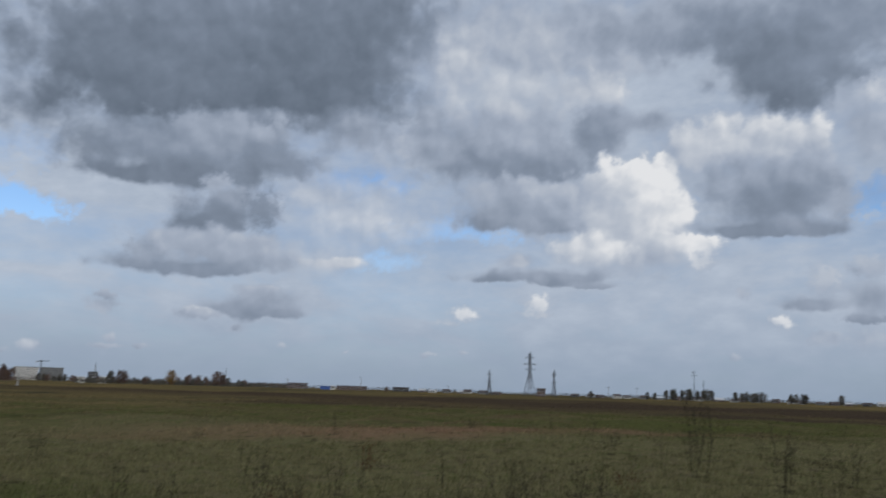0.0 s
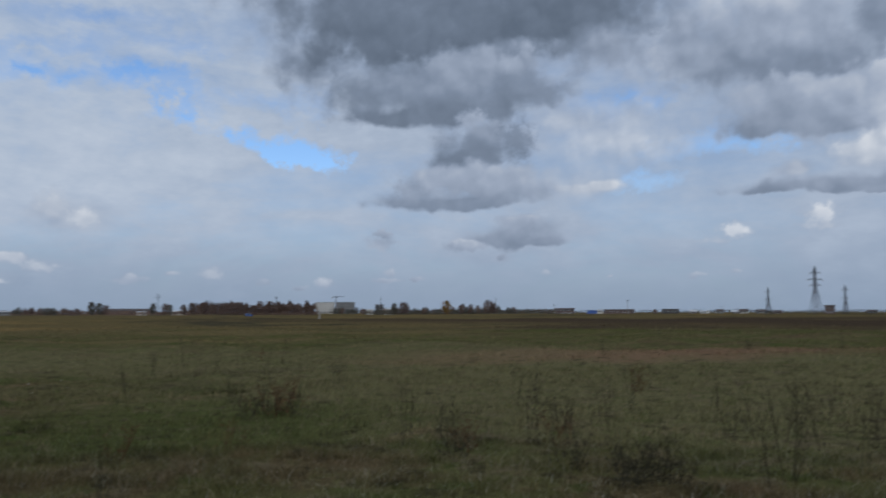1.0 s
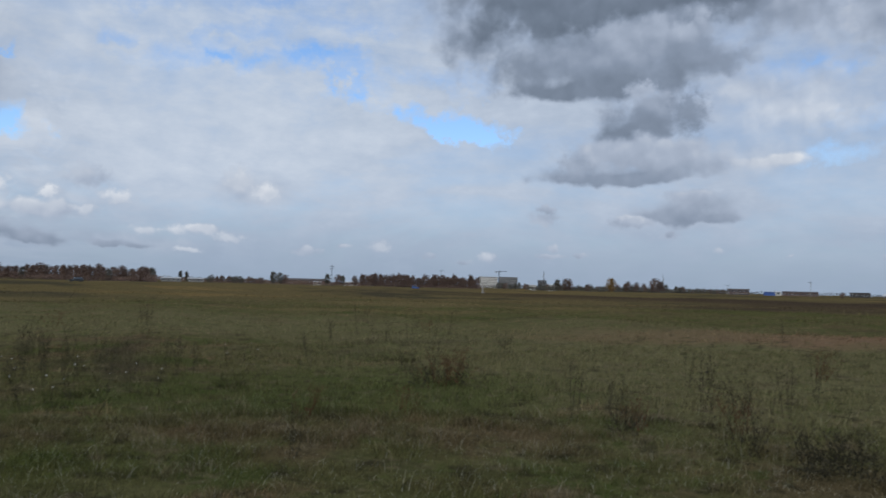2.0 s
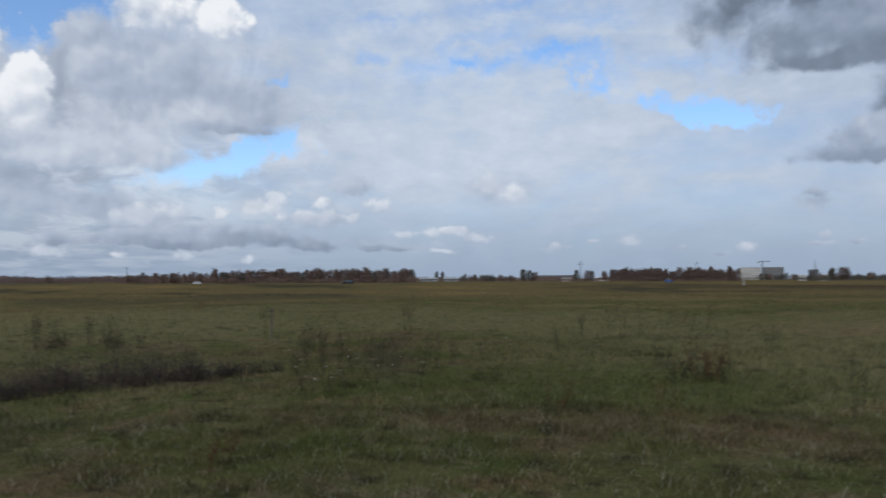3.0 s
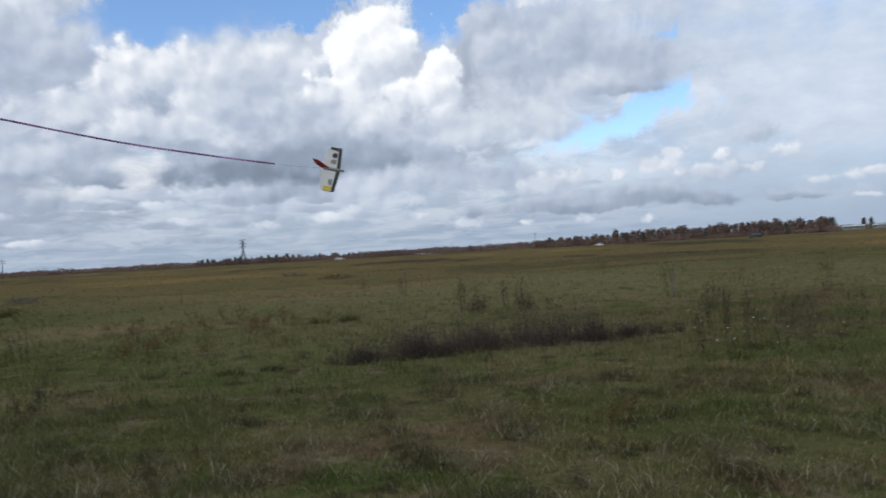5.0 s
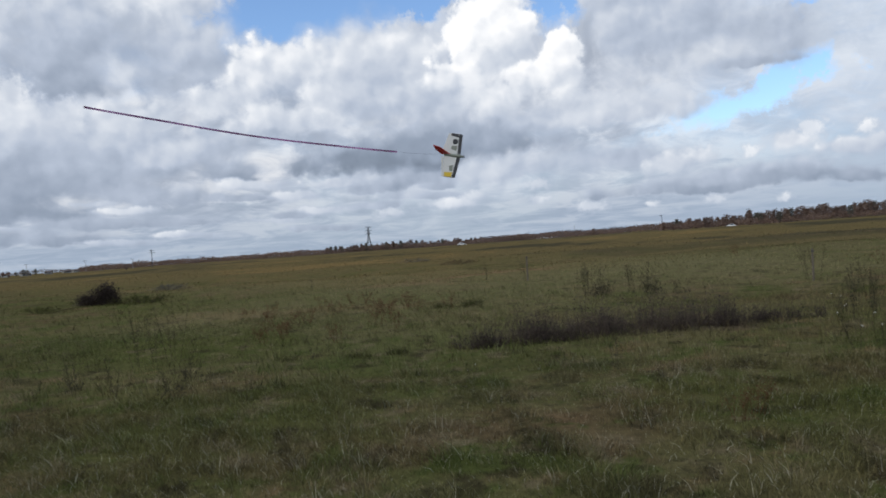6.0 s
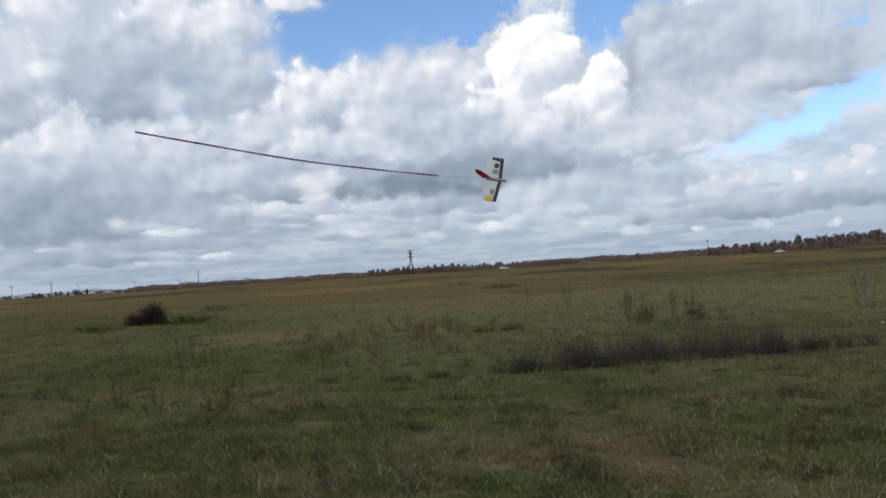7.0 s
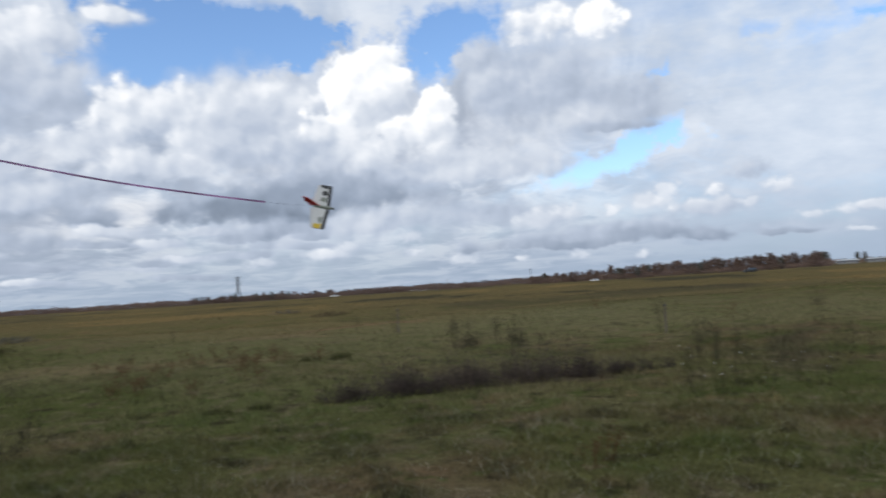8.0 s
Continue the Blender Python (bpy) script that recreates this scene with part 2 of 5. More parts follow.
heap(80.5, 16.8, 1.56, 1.00, 0.715, -1)
base(80.3, 15.1, 2.05, 1.87, 0.736)
heap(72.3, 17.9, 2.78, 1.69, 0.953, 1)
heap(77.6, 17.6, 1.08, 0.61, 0.891, -1)
base(76.4, 14.5, 4.17, 1.98, 0.736)
base(73.9, 13.7, 3.57, 1.28, 0.694, 1)
base(78.9, 13.3, 2.39, 1.11, 0.694)
base(73.2, 15.5, 1.68, 1.18, 0.705, 1)
wisp(78.2, 10.9, 7.00, 1.62, 0.798)
wisp(74.0, 11.7, 4.61, 1.21, 0.819, 1)
heap(68.9, 13.3, 1.35, 1.00, 0.746, 2)
base(69.2, 12.2, 1.77, 1.53, 0.674)
base(71.5, 10.9, 2.73, 0.37, 0.684, 1)
base(79.9, 9.1, 5.32, 0.98, 0.788)
heap(83.1, 9.7, 2.41, 0.96, 0.808, -1)
base(96.3, 5.2, 4.79, 0.53, 0.663, -1)
base(98.6, 4.6, 2.13, 0.41, 0.642, -1)
base(93.8, 4.5, 1.60, 0.35, 0.663)
base(95.6, 3.9, 2.94, 0.34, 0.705)
base(89.0, 5.3, 3.59, 0.79, 0.746)
base(83.2, 5.6, 1.68, 0.98, 0.705)
base(79.5, 5.4, 3.07, 0.99, 0.705, 1)
base(98.6, 3.3, 2.13, 0.30, 0.674)
heap(97.3, 2.6, 1.48, 0.37, 0.808)
heap(92.8, 2.9, 2.31, 0.51, 0.808, 1)
heap(91.2, 3.4, 1.18, 0.39, 0.829)
heap(86.4, 3.9, 1.25, 0.52, 0.819, 1)
heap(86.4, 2.8, 1.01, 0.36, 0.829, 1)
heap(82.4, 2.8, 0.89, 0.41, 0.829, 1)
heap(82.7, 2.0, 1.37, 0.53, 0.829, 1)
heap(76.7, 4.4, 2.70, 1.00, 0.788, 1)
heap(69.1, 5.2, 1.89, 0.83, 0.829, 2)
heap(67.8, 5.9, 1.34, 0.83, 0.881, 2)
heap(64.9, 4.4, 2.70, 0.75, 0.777, 2)
heap(75.0, 5.0, 1.09, 0.71, 0.860, 1)
heap(71.6, 4.9, 0.80, 0.54, 0.881, 1)
heap(64.5, 5.6, 0.87, 0.58, 0.881, 2)
heap(60.2, 5.6, 1.22, 0.61, 0.881, 3)
heap(62.2, 4.6, 0.90, 0.41, 0.850, 2)
base(62.2, 6.8, 1.23, 0.66, 0.725, 3)
base(70.8, 3.7, 3.77, 0.50, 0.705, 2)
base(74.2, 3.2, 6.25, 0.59, 0.674, 1)
base(77.5, 2.8, 4.95, 0.37, 0.622, 1)
base(67.9, 2.8, 5.01, 0.46, 0.601, 2)
wisp(59.7, 2.6, 6.44, 0.66, 0.725, 2)
base(60.5, 2.4, 2.23, 0.21, 0.642, 2)
heap(58.4, 3.4, 1.04, 0.37, 0.829, 2)
heap(56.4, 3.5, 0.75, 0.41, 0.829, 2)
heap(54.9, 3.6, 1.63, 0.44, 0.798, 3)
heap(52.9, 3.1, 1.22, 0.40, 0.860, 3)
heap(55.7, 2.1, 1.25, 0.20, 0.860, 2)
heap(74.2, 1.8, 0.84, 0.33, 0.839, 1)
heap(69.6, 1.5, 0.55, 0.34, 0.860, 2)
heap(78.4, 1.8, 0.54, 0.25, 0.819, 1)
heap(47.2, 2.5, 0.60, 0.27, 0.819, 3)
heap(44.7, 2.8, 0.51, 0.19, 0.777, 3)

gap(35.2, 11.6, 2.31, 0.66, 1.3, 10)
gap(35.6, 15.1, 1.34, 0.91, 0.6, -10)
gap(12.0, 15.2, 3.00, 0.75, 0.7, -3)
gap(5.0, 12.0, 4.70, 0.59, 1.1, -8)
gap(2.0, 11.8, 1.92, 0.50, 0.9, -1)
gap(-23.8, 13.3, 1.48, 0.95, 1.6, 5)
gap(10.0, 9.3, 2.54, 0.38, 0.7, -2)
gap(-11.2, 14.3, 0.55, 0.40, 0.8, 3)
gap(36.1, 12.6, 1.31, 0.51, 0.7, -9)
gap(52.6, 15.7, 1.36, 0.36, 0.8, -8)
gap(49.3, 19.8, 4.72, 0.43, 0.8, -4)
gap(47.0, 16.6, 2.23, 0.37, 0.6, -6)
gap(45.0, 15.1, 0.91, 0.84, 0.8)
gap(40.3, 12.7, 1.43, 0.40, 0.8, -3)
gap(36.3, 11.4, 3.27, 0.49, 1.0, 12)
gap(45.0, 13.7, 1.71, 0.31, 0.6, -5)
gap(43.2, 18.1, 1.95, 0.30, 0.5, -5)
gap(54.7, 17.0, 1.65, 0.35, 0.6, -9)
gap(10.7, 15.1, 1.61, 0.31, 0.6, 4)
gap(53.2, 15.6, 4.97, 0.47, 1.0, -4)
gap(60.9, 16.4, 1.34, 0.38, 0.7, -6)
gap(47.8, 16.6, 2.33, 0.51, 0.9, 7)
gap(44.3, 13.8, 1.27, 0.73, 0.9, 38)
gap(40.0, 12.7, 2.31, 0.45, 0.9, 11)
gap(35.8, 11.3, 2.68, 0.49, 1.1, 14)
gap(51.2, 17.8, 2.93, 0.39, 0.6, -4)
gap(45.3, 18.7, 2.97, 0.46, 0.5, -2)
gap(54.5, 16.4, 2.47, 0.31, 0.5, -4)
gap(43.5, 15.6, 2.96, 0.64, 0.6, 29)
gap(38.8, 15.3, 2.10, 0.44, 0.5)
gap(59.4, 18.6, 2.79, 0.37, 0.6, -6)
gap(67.8, 14.4, 0.79, 0.44, 0.7, -8)
gap(102.4, 17.6, 5.84, 2.02, 1.9, 1)
gap(98.9, 19.0, 5.07, 1.54, 1.9, 2)
gap(104.8, 18.8, 3.31, 1.91, 1.8, 1)
gap(108.2, 16.3, 1.38, 0.77, 1.0)
gap(94.7, 18.4, 2.54, 1.31, 1.9, 4)
gap(97.1, 17.5, 5.12, 1.11, 1.8, -10)
gap(84.1, 16.9, 1.84, 1.67, 2.1)
gap(82.9, 18.7, 4.03, 1.05, 2.0, -2)
gap(71.1, 8.7, 4.62, 0.66, 1.7, -13)
gap(68.3, 10.0, 1.89, 0.65, 1.3, -18)
gap(67.6, 14.0, 0.59, 0.80, 0.8)


W = Tree(WT)
toward = W.node("ShaderNodeTexCoord").outputs["Generated"]
sep = W.node("ShaderNodeSeparateXYZ", (toward,)).outputs
left = W.m("MULTIPLY", W.m("ARCTAN2", W.m("MULTIPLY", sep[0], -1.0), sep[1]), 57.2958)
up = W.m("MULTIPLY", W.m("ARCSINE", sep[2]), 57.2958)
here = W.xyz(left, up)


def billows(at):
    """Rounded lumps like the heads of heap clouds, about -0.4 to 0.4."""
    cells = W.node("ShaderNodeTexVoronoi", {"Vector": at, "Scale": 0.45, "Detail": 2.0, "Roughness": 0.4})
    cells.voronoi_dimensions, cells.feature = "2D", "SMOOTH_F1"
    cells.inputs["Smoothness"].default_value = 0.35
    return W.m("SUBTRACT", 0.40, cells.outputs[0])


big = W.noise(here, 0.16, 4.0, 0.5, "2D").outputs[1]
moved = W.v("MULTIPLY_ADD", W.v("SUBTRACT", big, (0.5, 0.5, 0.5)), (2.6, 1.6, 0.0), here)
little = W.noise(here, 0.75, 4.0, 0.55, "2D").outputs[1]
nudge = W.v("MULTIPLY", W.v("SUBTRACT", little, (0.5, 0.5, 0.5)), (0.75, 0.48, 0.0))
moved, nudged = W.v("ADD", moved, nudge), W.v("ADD", here, nudge)
lump = billows(nudged)
sunward = W.step(left, 5.0, 85.0, -0.5, 0.5, "LINEAR")
relief = W.m("SUBTRACT", lump, billows(W.v("ADD", nudged, W.xyz(sunward, 0.55))))
frayed = W.m("SUBTRACT", W.noise(here, 1.0, 6.0, 0.62, "2D").outputs[0], 0.5)
drawn = W.m("SUBTRACT", W.noise(nudged, 0.42, 3.0, 0.5, "2D").outputs[0], 0.5)
rim = W.m("MINIMUM", W.m("MULTIPLY_ADD", lump, 0.36, W.m("MULTIPLY", frayed, 0.34)), 0.165)
soft_rim = W.m("MINIMUM", W.m("MULTIPLY_ADD", lump, 0.10, W.m("MULTIPLY", drawn, 0.6)), 0.165)
ragged = W.m("MINIMUM", W.m("MULTIPLY_ADD", W.noise(here, 1.7, 5.0, 0.62, "2D").outputs[0], 0.95, -0.47), 0.165)

# one heap laid over what is behind it, as a node group
one = bpy.data.node_groups.new("cloud_heap", "ShaderNodeTree")
for name, kind in (("At", "Vector"), ("Rim", "Float"), ("Middle", "Vector"), ("Size", "Vector"), ("Turn", "Vector"), ("Soft", "Float"), ("Melt", "Float"), ("Foot", "Float"), ("Crown", "Float"), ("Most", "Float"),
                   ("Across", "Float"), ("Rise", "Float"), ("Left", "Float"), ("Up", "Float"), ("Tone", "Float"), ("Light", "Float"), ("Cover", "Float")):
    one.interface.new_socket(name, in_out="INPUT", socket_type="NodeSocket" + kind)
for name in ("Light", "Cover"):
    one.interface.new_socket(name, in_out="OUTPUT", socket_type="NodeSocketFloat")
O = Tree(one)
given = O.node("NodeGroupInput").outputs
local = O.node("ShaderNodeMapping", {"Vector": given["At"], "Location": given["Middle"], "Rotation": given["Turn"], "Scale": given["Size"]})
local.vector_type = "TEXTURE"
ball = O.node("ShaderNodeTexGradient", (local.outputs[0],))
ball.gradient_type = "SPHERICAL"
# heads are crisp, undersides melt away
melt = O.step(O.m("MULTIPLY_ADD", given["Cover"], 0.001, given["Up"]), given["Foot"], given["Crown"], given["Melt"], given["Soft"])
over = O.step(O.m("ADD", ball.outputs[1], given["Rim"]), 0.17, melt, 0.0, given["Most"])
own_light = O.m("MULTIPLY_ADD", given["Left"], given["Across"], O.m("MULTIPLY_ADD", given["Up"], given["Rise"], O.m("MULTIPLY_ADD", ball.outputs[1], 0.02, given["Tone"])))
O.node("NodeGroupOutput", (O.node("ShaderNodeMix", {0: over, 2: given["Light"], 3: own_light}).outputs[0],
                           O.node("ShaderNodeMix", {0: over, 2: given["Cover"], 3: 1.0}).outputs[0]))
light, cover = 0.72, 0.0
for x, y, w, h, tone, tilt, soft, slope, most, crisp, melts in PUFFS:
    lean_to = max(-0.8, min(0.8, (x - 45) / 50))
    across, rise = lean_to * slope / w, slope / h
    n = WT.nodes.new("ShaderNodeGroup")
    n.node_tree = one
    for key, value in (("Middle", (x, y, 0)), ("Size", (w, h, 1)), ("Turn", (0, 0, radians(tilt))), ("Soft", 0.17 + soft * crisp), ("Melt", 0.17 + soft * melts), ("Foot", y - 0.55 * h), ("Crown", y + 0.35 * h), ("Most", most),
                       ("Across", across), ("Rise", rise), ("Left", left), ("Up", up), ("Tone", tone - x * across - y * rise), ("Light", light), ("Cover", cover), ("At", moved if w > 5.5 else nudged), ("Rim", rim if soft < 0.4 else ragged if w < 2.6 else soft_rim)):
        if isinstance(value, bpy.types.NodeSocket):
            WT.links.new(value, n.inputs[key])
        else:
            n.inputs[key].default_value = value
    light, cover = n.outputs["Light"], n.outputs["Cover"]
mottle = W.m("SUBTRACT", W.noise(nudged, 0.35, 5.0, 0.55, "2D").outputs[0], 0.5)
light = W.m("MULTIPLY_ADD", mottle, 0.10, light)
light = W.m("MULTIPLY_ADD", relief, W.step(light, 0.40, 0.90, 0.02, 0.13, "LINEAR"), light)
# overhead and behind, out of the picture, a broken grey deck
deck = W.m("MULTIPLY", W.step(W.noise(toward, 2.2, 4.0, 0.55).outputs[0], 0.42, 0.6), W.step(up, 32.0, 42.0))
light = W.m("ADD", W.m("MULTIPLY", light, W.m("SUBTRACT", 1.0, deck)), W.m("MULTIPLY", deck, 0.72))
cover = W.m("MAXIMUM", cover, deck)

veil_noise = W.noise(W.xyz(W.m("MULTIPLY", left, 0.045), W.m("MULTIPLY", up, 0.13)), 1.0, 8.0, 0.62, "2D", 0.4).outputs[0]
fine = W.noise(W.xyz(W.m("MULTIPLY", left, 0.30), W.m("MULTIPLY", up, 0.62)), 1.0, 5.0, 0.6, "2D").outputs[0]
torn = W.v("MULTIPLY_ADD", W.v("SUBTRACT", W.noise(here, 0.28, 6.0, 0.66, "2D").outputs[1], (0.5, 0.5, 0.5)), (11.0, 3.2, 0.0), here)
rift = None
for x, y, w, h, depth, tilt in GAPS:
    g = W.m("MULTIPLY", W.blob(torn, x, y, w * 1.5, h * 1.9, tilt), depth * (0.68 if depth < 1.3 else 0.95))
    rift = g if rift is None else W.m("ADD", rift, g)
veil = W.m("MULTIPLY_ADD", veil_noise, 0.8, W.m("MULTIPLY_ADD", fine, 0.22, 0.44))
veil = W.m("SUBTRACT", veil, rift, clamp=True)

clear = W.node("ShaderNodeTexSky")
clear.sky_type, clear.sun_disc, clear.sun_elevation, clear.sun_rotation = "NISHITA", False, radians(SUN_UP), radians(360 - SUN_LEFT)
clear.air_density, clear.dust_density, clear.ozone_density = 1.0, 0.6, 1.5
air = clear.outputs[0]
blue = W.v("MULTIPLY", air, (0.125, 0.145, 0.17))
flatter = W.m("DIVIDE", 60.0, W.m("ADD", W.m("MAXIMUM", up, 0.0), 5.0))
streak = W.noise(W.xyz(W.m("MULTIPLY", left, 0.10), W.m("MULTIPLY", flatter, 0.75)), 1.0, 6.0, 0.6, "2D", 0.3).outputs[0]
shreds = W.noise(W.xyz(W.m("MULTIPLY", left, 0.30), W.m("MULTIPLY", flatter, 1.25)), 1.0, 5.0, 0.6, "2D", 0.5).outputs[0]
streak = W.step(W.m("MULTIPLY_ADD", shreds, 0.5, W.m("MULTIPLY", streak, 0.5)), 0.38, 0.62)
layered = W.m("MULTIPLY", W.step(left, 55.0, 85.0), W.step(up, 26.0, 12.0))
grain = W.m("MULTIPLY_ADD", fine, 0.5, W.m("MULTIPLY", veil_noise, 0.5))
thin_col = W.mix(W.m("MULTIPLY", W.step(left, 24.0, 52.0), W.step(up, 2.0, 9.0)), W.ramp(grain, [(0.3, (0.38, 0.46, 0.59)), (0.7, (0.56, 0.64, 0.76))]), W.ramp(grain, [(0.3, (0.45, 0.545, 0.69)), (0.7, (0.65, 0.72, 0.82))]))
layer_col = W.ramp(streak, [(0.0, (0.34, 0.39, 0.48)), (0.5, (0.48, 0.53, 0.62)), (1.0, (0.70, 0.73, 0.78))])
veil_col = W.mix(layered, thin_col, layer_col)
back = W.mix(veil, blue, veil_col)
haze = W.step(up, 7.0, -0.5, 0.0, 0.75)
back = W.mix(haze, back, (0.30, 0.385, 0.51))
cloud_col = W.ramp(light, [(0.30, (0.054, 0.074, 0.100)), (0.42, (0.118, 0.152, 0.202)), (0.60, (0.275, 0.332, 0.43)), (0.72, (0.43, 0.495, 0.61)),
                           (0.84, (0.63, 0.68, 0.76)), (0.97, (0.92, 0.935, 0.96))])
sky_col = W.mix(cover, back, cloud_col)
below = W.step(up, -0.2, -1.5)
sky_col = W.mix(below, sky_col, (0.10, 0.10, 0.07))
out = W.node("ShaderNodeBackground", {"Color": sky_col, "Strength": 1.0}).outputs[0]
W.node("ShaderNodeOutputWorld", (out,))

sun = new("sun", bpy.data.lights.new("sun", "SUN"))
sun.data.energy, sun.data.angle, sun.data.color = 1.3, radians(14), (1.0, 0.94, 0.86)
sun.matrix_world = look((0, 0, 60), (math.sin(radians(SUN_LEFT)) * 60, -math.cos(radians(SUN_LEFT)) * 60, 60 - 60 * math.tan(radians(SUN_UP))))

# ---- materials ----
MATS = {}


def material(name, build, glow_through=0.0):
    """A node material: build(T, where) gives colour, roughness, bump height or None, bump depth, and more inputs.
    glow_through: how much of the light passes through thin leaves."""
    mat = bpy.data.materials.new(name)
    mat.use_nodes = True
    T = Tree(mat.node_tree)
    bsdf = mat.node_tree.nodes["Principled BSDF"]
    where = T.node("ShaderNodeTexCoord").outputs["Object"]
    colour, rough, height, depth, more = build(T, where)
    for key, value in (("Base Color", colour), ("Roughness", rough), *more.items()):
        if isinstance(value, bpy.types.NodeSocket):
            mat.node_tree.links.new(value, bsdf.inputs[key])
        else:
            bsdf.inputs[key].default_value = (*value[:3], 1) if key == "Base Color" else value
    if height is not None:
        bump = T.node("ShaderNodeBump", {"Distance": depth, "Strength": 0.8, "Height": height}).outputs[0]
        mat.node_tree.links.new(bump, bsdf.inputs["Normal"])
    if glow_through:
        thin = T.node("ShaderNodeBsdfTranslucent", {"Color": colour}).outputs[0]
        both = T.node("ShaderNodeMixShader", (glow_through, bsdf.outputs[0], thin)).outputs[0]
        mat.node_tree.links.new(both, mat.node_tree.nodes["Material Output"].inputs["Surface"])
    MATS[name] = mat
    return mat


def painted(name, colour, other, scale=1.0, rough=0.7, depth=0.01, metal=0.0, own=0.25):
    """A worn surface between two colours, at two scales, a little different on each object."""
    def build(T, where):
        coarse = T.noise(where, 0.35 * scale, 4.0, 0.6).outputs[0]
        grain = T.noise(where, 6.0 * scale, 5.0, 0.65).outputs[0]
        f = T.m("MULTIPLY_ADD", grain, 0.5, T.m("MULTIPLY", coarse, 0.7))
        rnd = T.node("ShaderNodeObjectInfo").outputs["Random"]
        f = T.m("ADD", f, T.m("MULTIPLY_ADD", rnd, own, -0.1 - own / 2), clamp=True)
        return T.mix(f, colour, other), rough, grain, depth, {"Metallic": metal}
    return material(name, build)


def leafy(name, stops, rough=0.75):
    """Leaves and blades: every piece has its own shade out of a range, with slow drifts over the ground."""
    def build(T, where):
        own = T.node("ShaderNodeNewGeometry").outputs["Random Per Island"]
        drift = T.noise(where, 0.16, 4.0, 0.6).outputs[0]
        f = T.m("ADD", T.m("MULTIPLY", own, 0.55), T.m("MULTIPLY_ADD", drift, 1.5, -0.52))
        rnd = T.node("ShaderNodeObjectInfo").outputs["Random"]
        f = T.m("ADD", f, T.m("MULTIPLY_ADD", rnd, 0.3, -0.15), clamp=True)
        return T.ramp(f, stops), rough, None, 0, {"Specular IOR Level": 0.0}
    return material(name, build, 0.4)


PATCHES = []   # x, y, half length, half width, turn, strength, colour index


PATCHES += [(-46.0, 3.0, 30.0, 17.0, 95, 0.65, 5), (-33.0, 9.0, 13.0, 8.0, 20, 0.5, 5), (-36.0, -3.0, 4.0, 2.2, 95, 0.8, 2)]
PATCHES += [(-3.0, 20.0, 20.0, 15.0, 0, 0.85, 5), (16.0, 27.0, 14.0, 10.0, 20, 0.8, 5), (-9.5, 8.5, 6.0, 4.5, 45, 0.6, 6), (-12.0, -1.0, 4.5, 3.0, 10, 0.6, 6), (-17.0, -6.5, 9.0, 6.0, 65, 0.55, 6), (-26.0, -3.0, 5.0, 9.0, 10, 0.5, 6)]
PATCHES += [(-8.0, 30.5, 14.0, 6.0, 6, 0.95, 2), (2.0, 33.0, 10.0, 3.5, 0, 0.6, 2), (-43.0, -0.5, 5.0, 3.0, 85, 0.8, 2), (-24.0, -6.3, 7.0, 2.6, 75, 0.7, 2)]
PATCHES += [(0.0, 60.0, 45.0, 7.0, -4, 0.85, 0), (13.0, 41.0, 22.0, 3.5, -10, 0.8, 0), (-37.0, 51.0, 20.0, 6.0, 35, 0.7, 4)]
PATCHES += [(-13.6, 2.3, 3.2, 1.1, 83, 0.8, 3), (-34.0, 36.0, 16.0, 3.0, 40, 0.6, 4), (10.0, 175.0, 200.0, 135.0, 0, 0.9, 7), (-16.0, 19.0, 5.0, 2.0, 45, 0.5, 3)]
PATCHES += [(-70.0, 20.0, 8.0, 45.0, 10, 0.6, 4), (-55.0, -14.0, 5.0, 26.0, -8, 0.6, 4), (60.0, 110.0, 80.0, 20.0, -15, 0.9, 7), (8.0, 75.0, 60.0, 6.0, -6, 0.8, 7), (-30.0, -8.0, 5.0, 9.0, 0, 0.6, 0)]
PATCHES += [(-20.0, 27.0, 20.0, 13.0, 38, 0.55, 5), (-33.0, 16.0, 20.0, 12.0, 60, 0.5, 5), (-26.0, -2.0, 17.0, 13.0, 0, 0.6, 5), (-48.0, -4.0, 16.0, 20.0, 0, 0.5, 4), (-43.0, -0.5, 5.0, 2.2, 85, 0.6, 2)]
PATCHES += [(-7.0, 3.0, 3.0, 2.0, 60, 0.6, 0), (-7.5, -3.0, 3.0, 2.4, 20, 0.6, 0), (-15.0, -6.0, 4.0, 3.0, 30, 0.7, 0), (-17.0, 10.0, 9.0, 0.8, -30, 0.6, 3)]


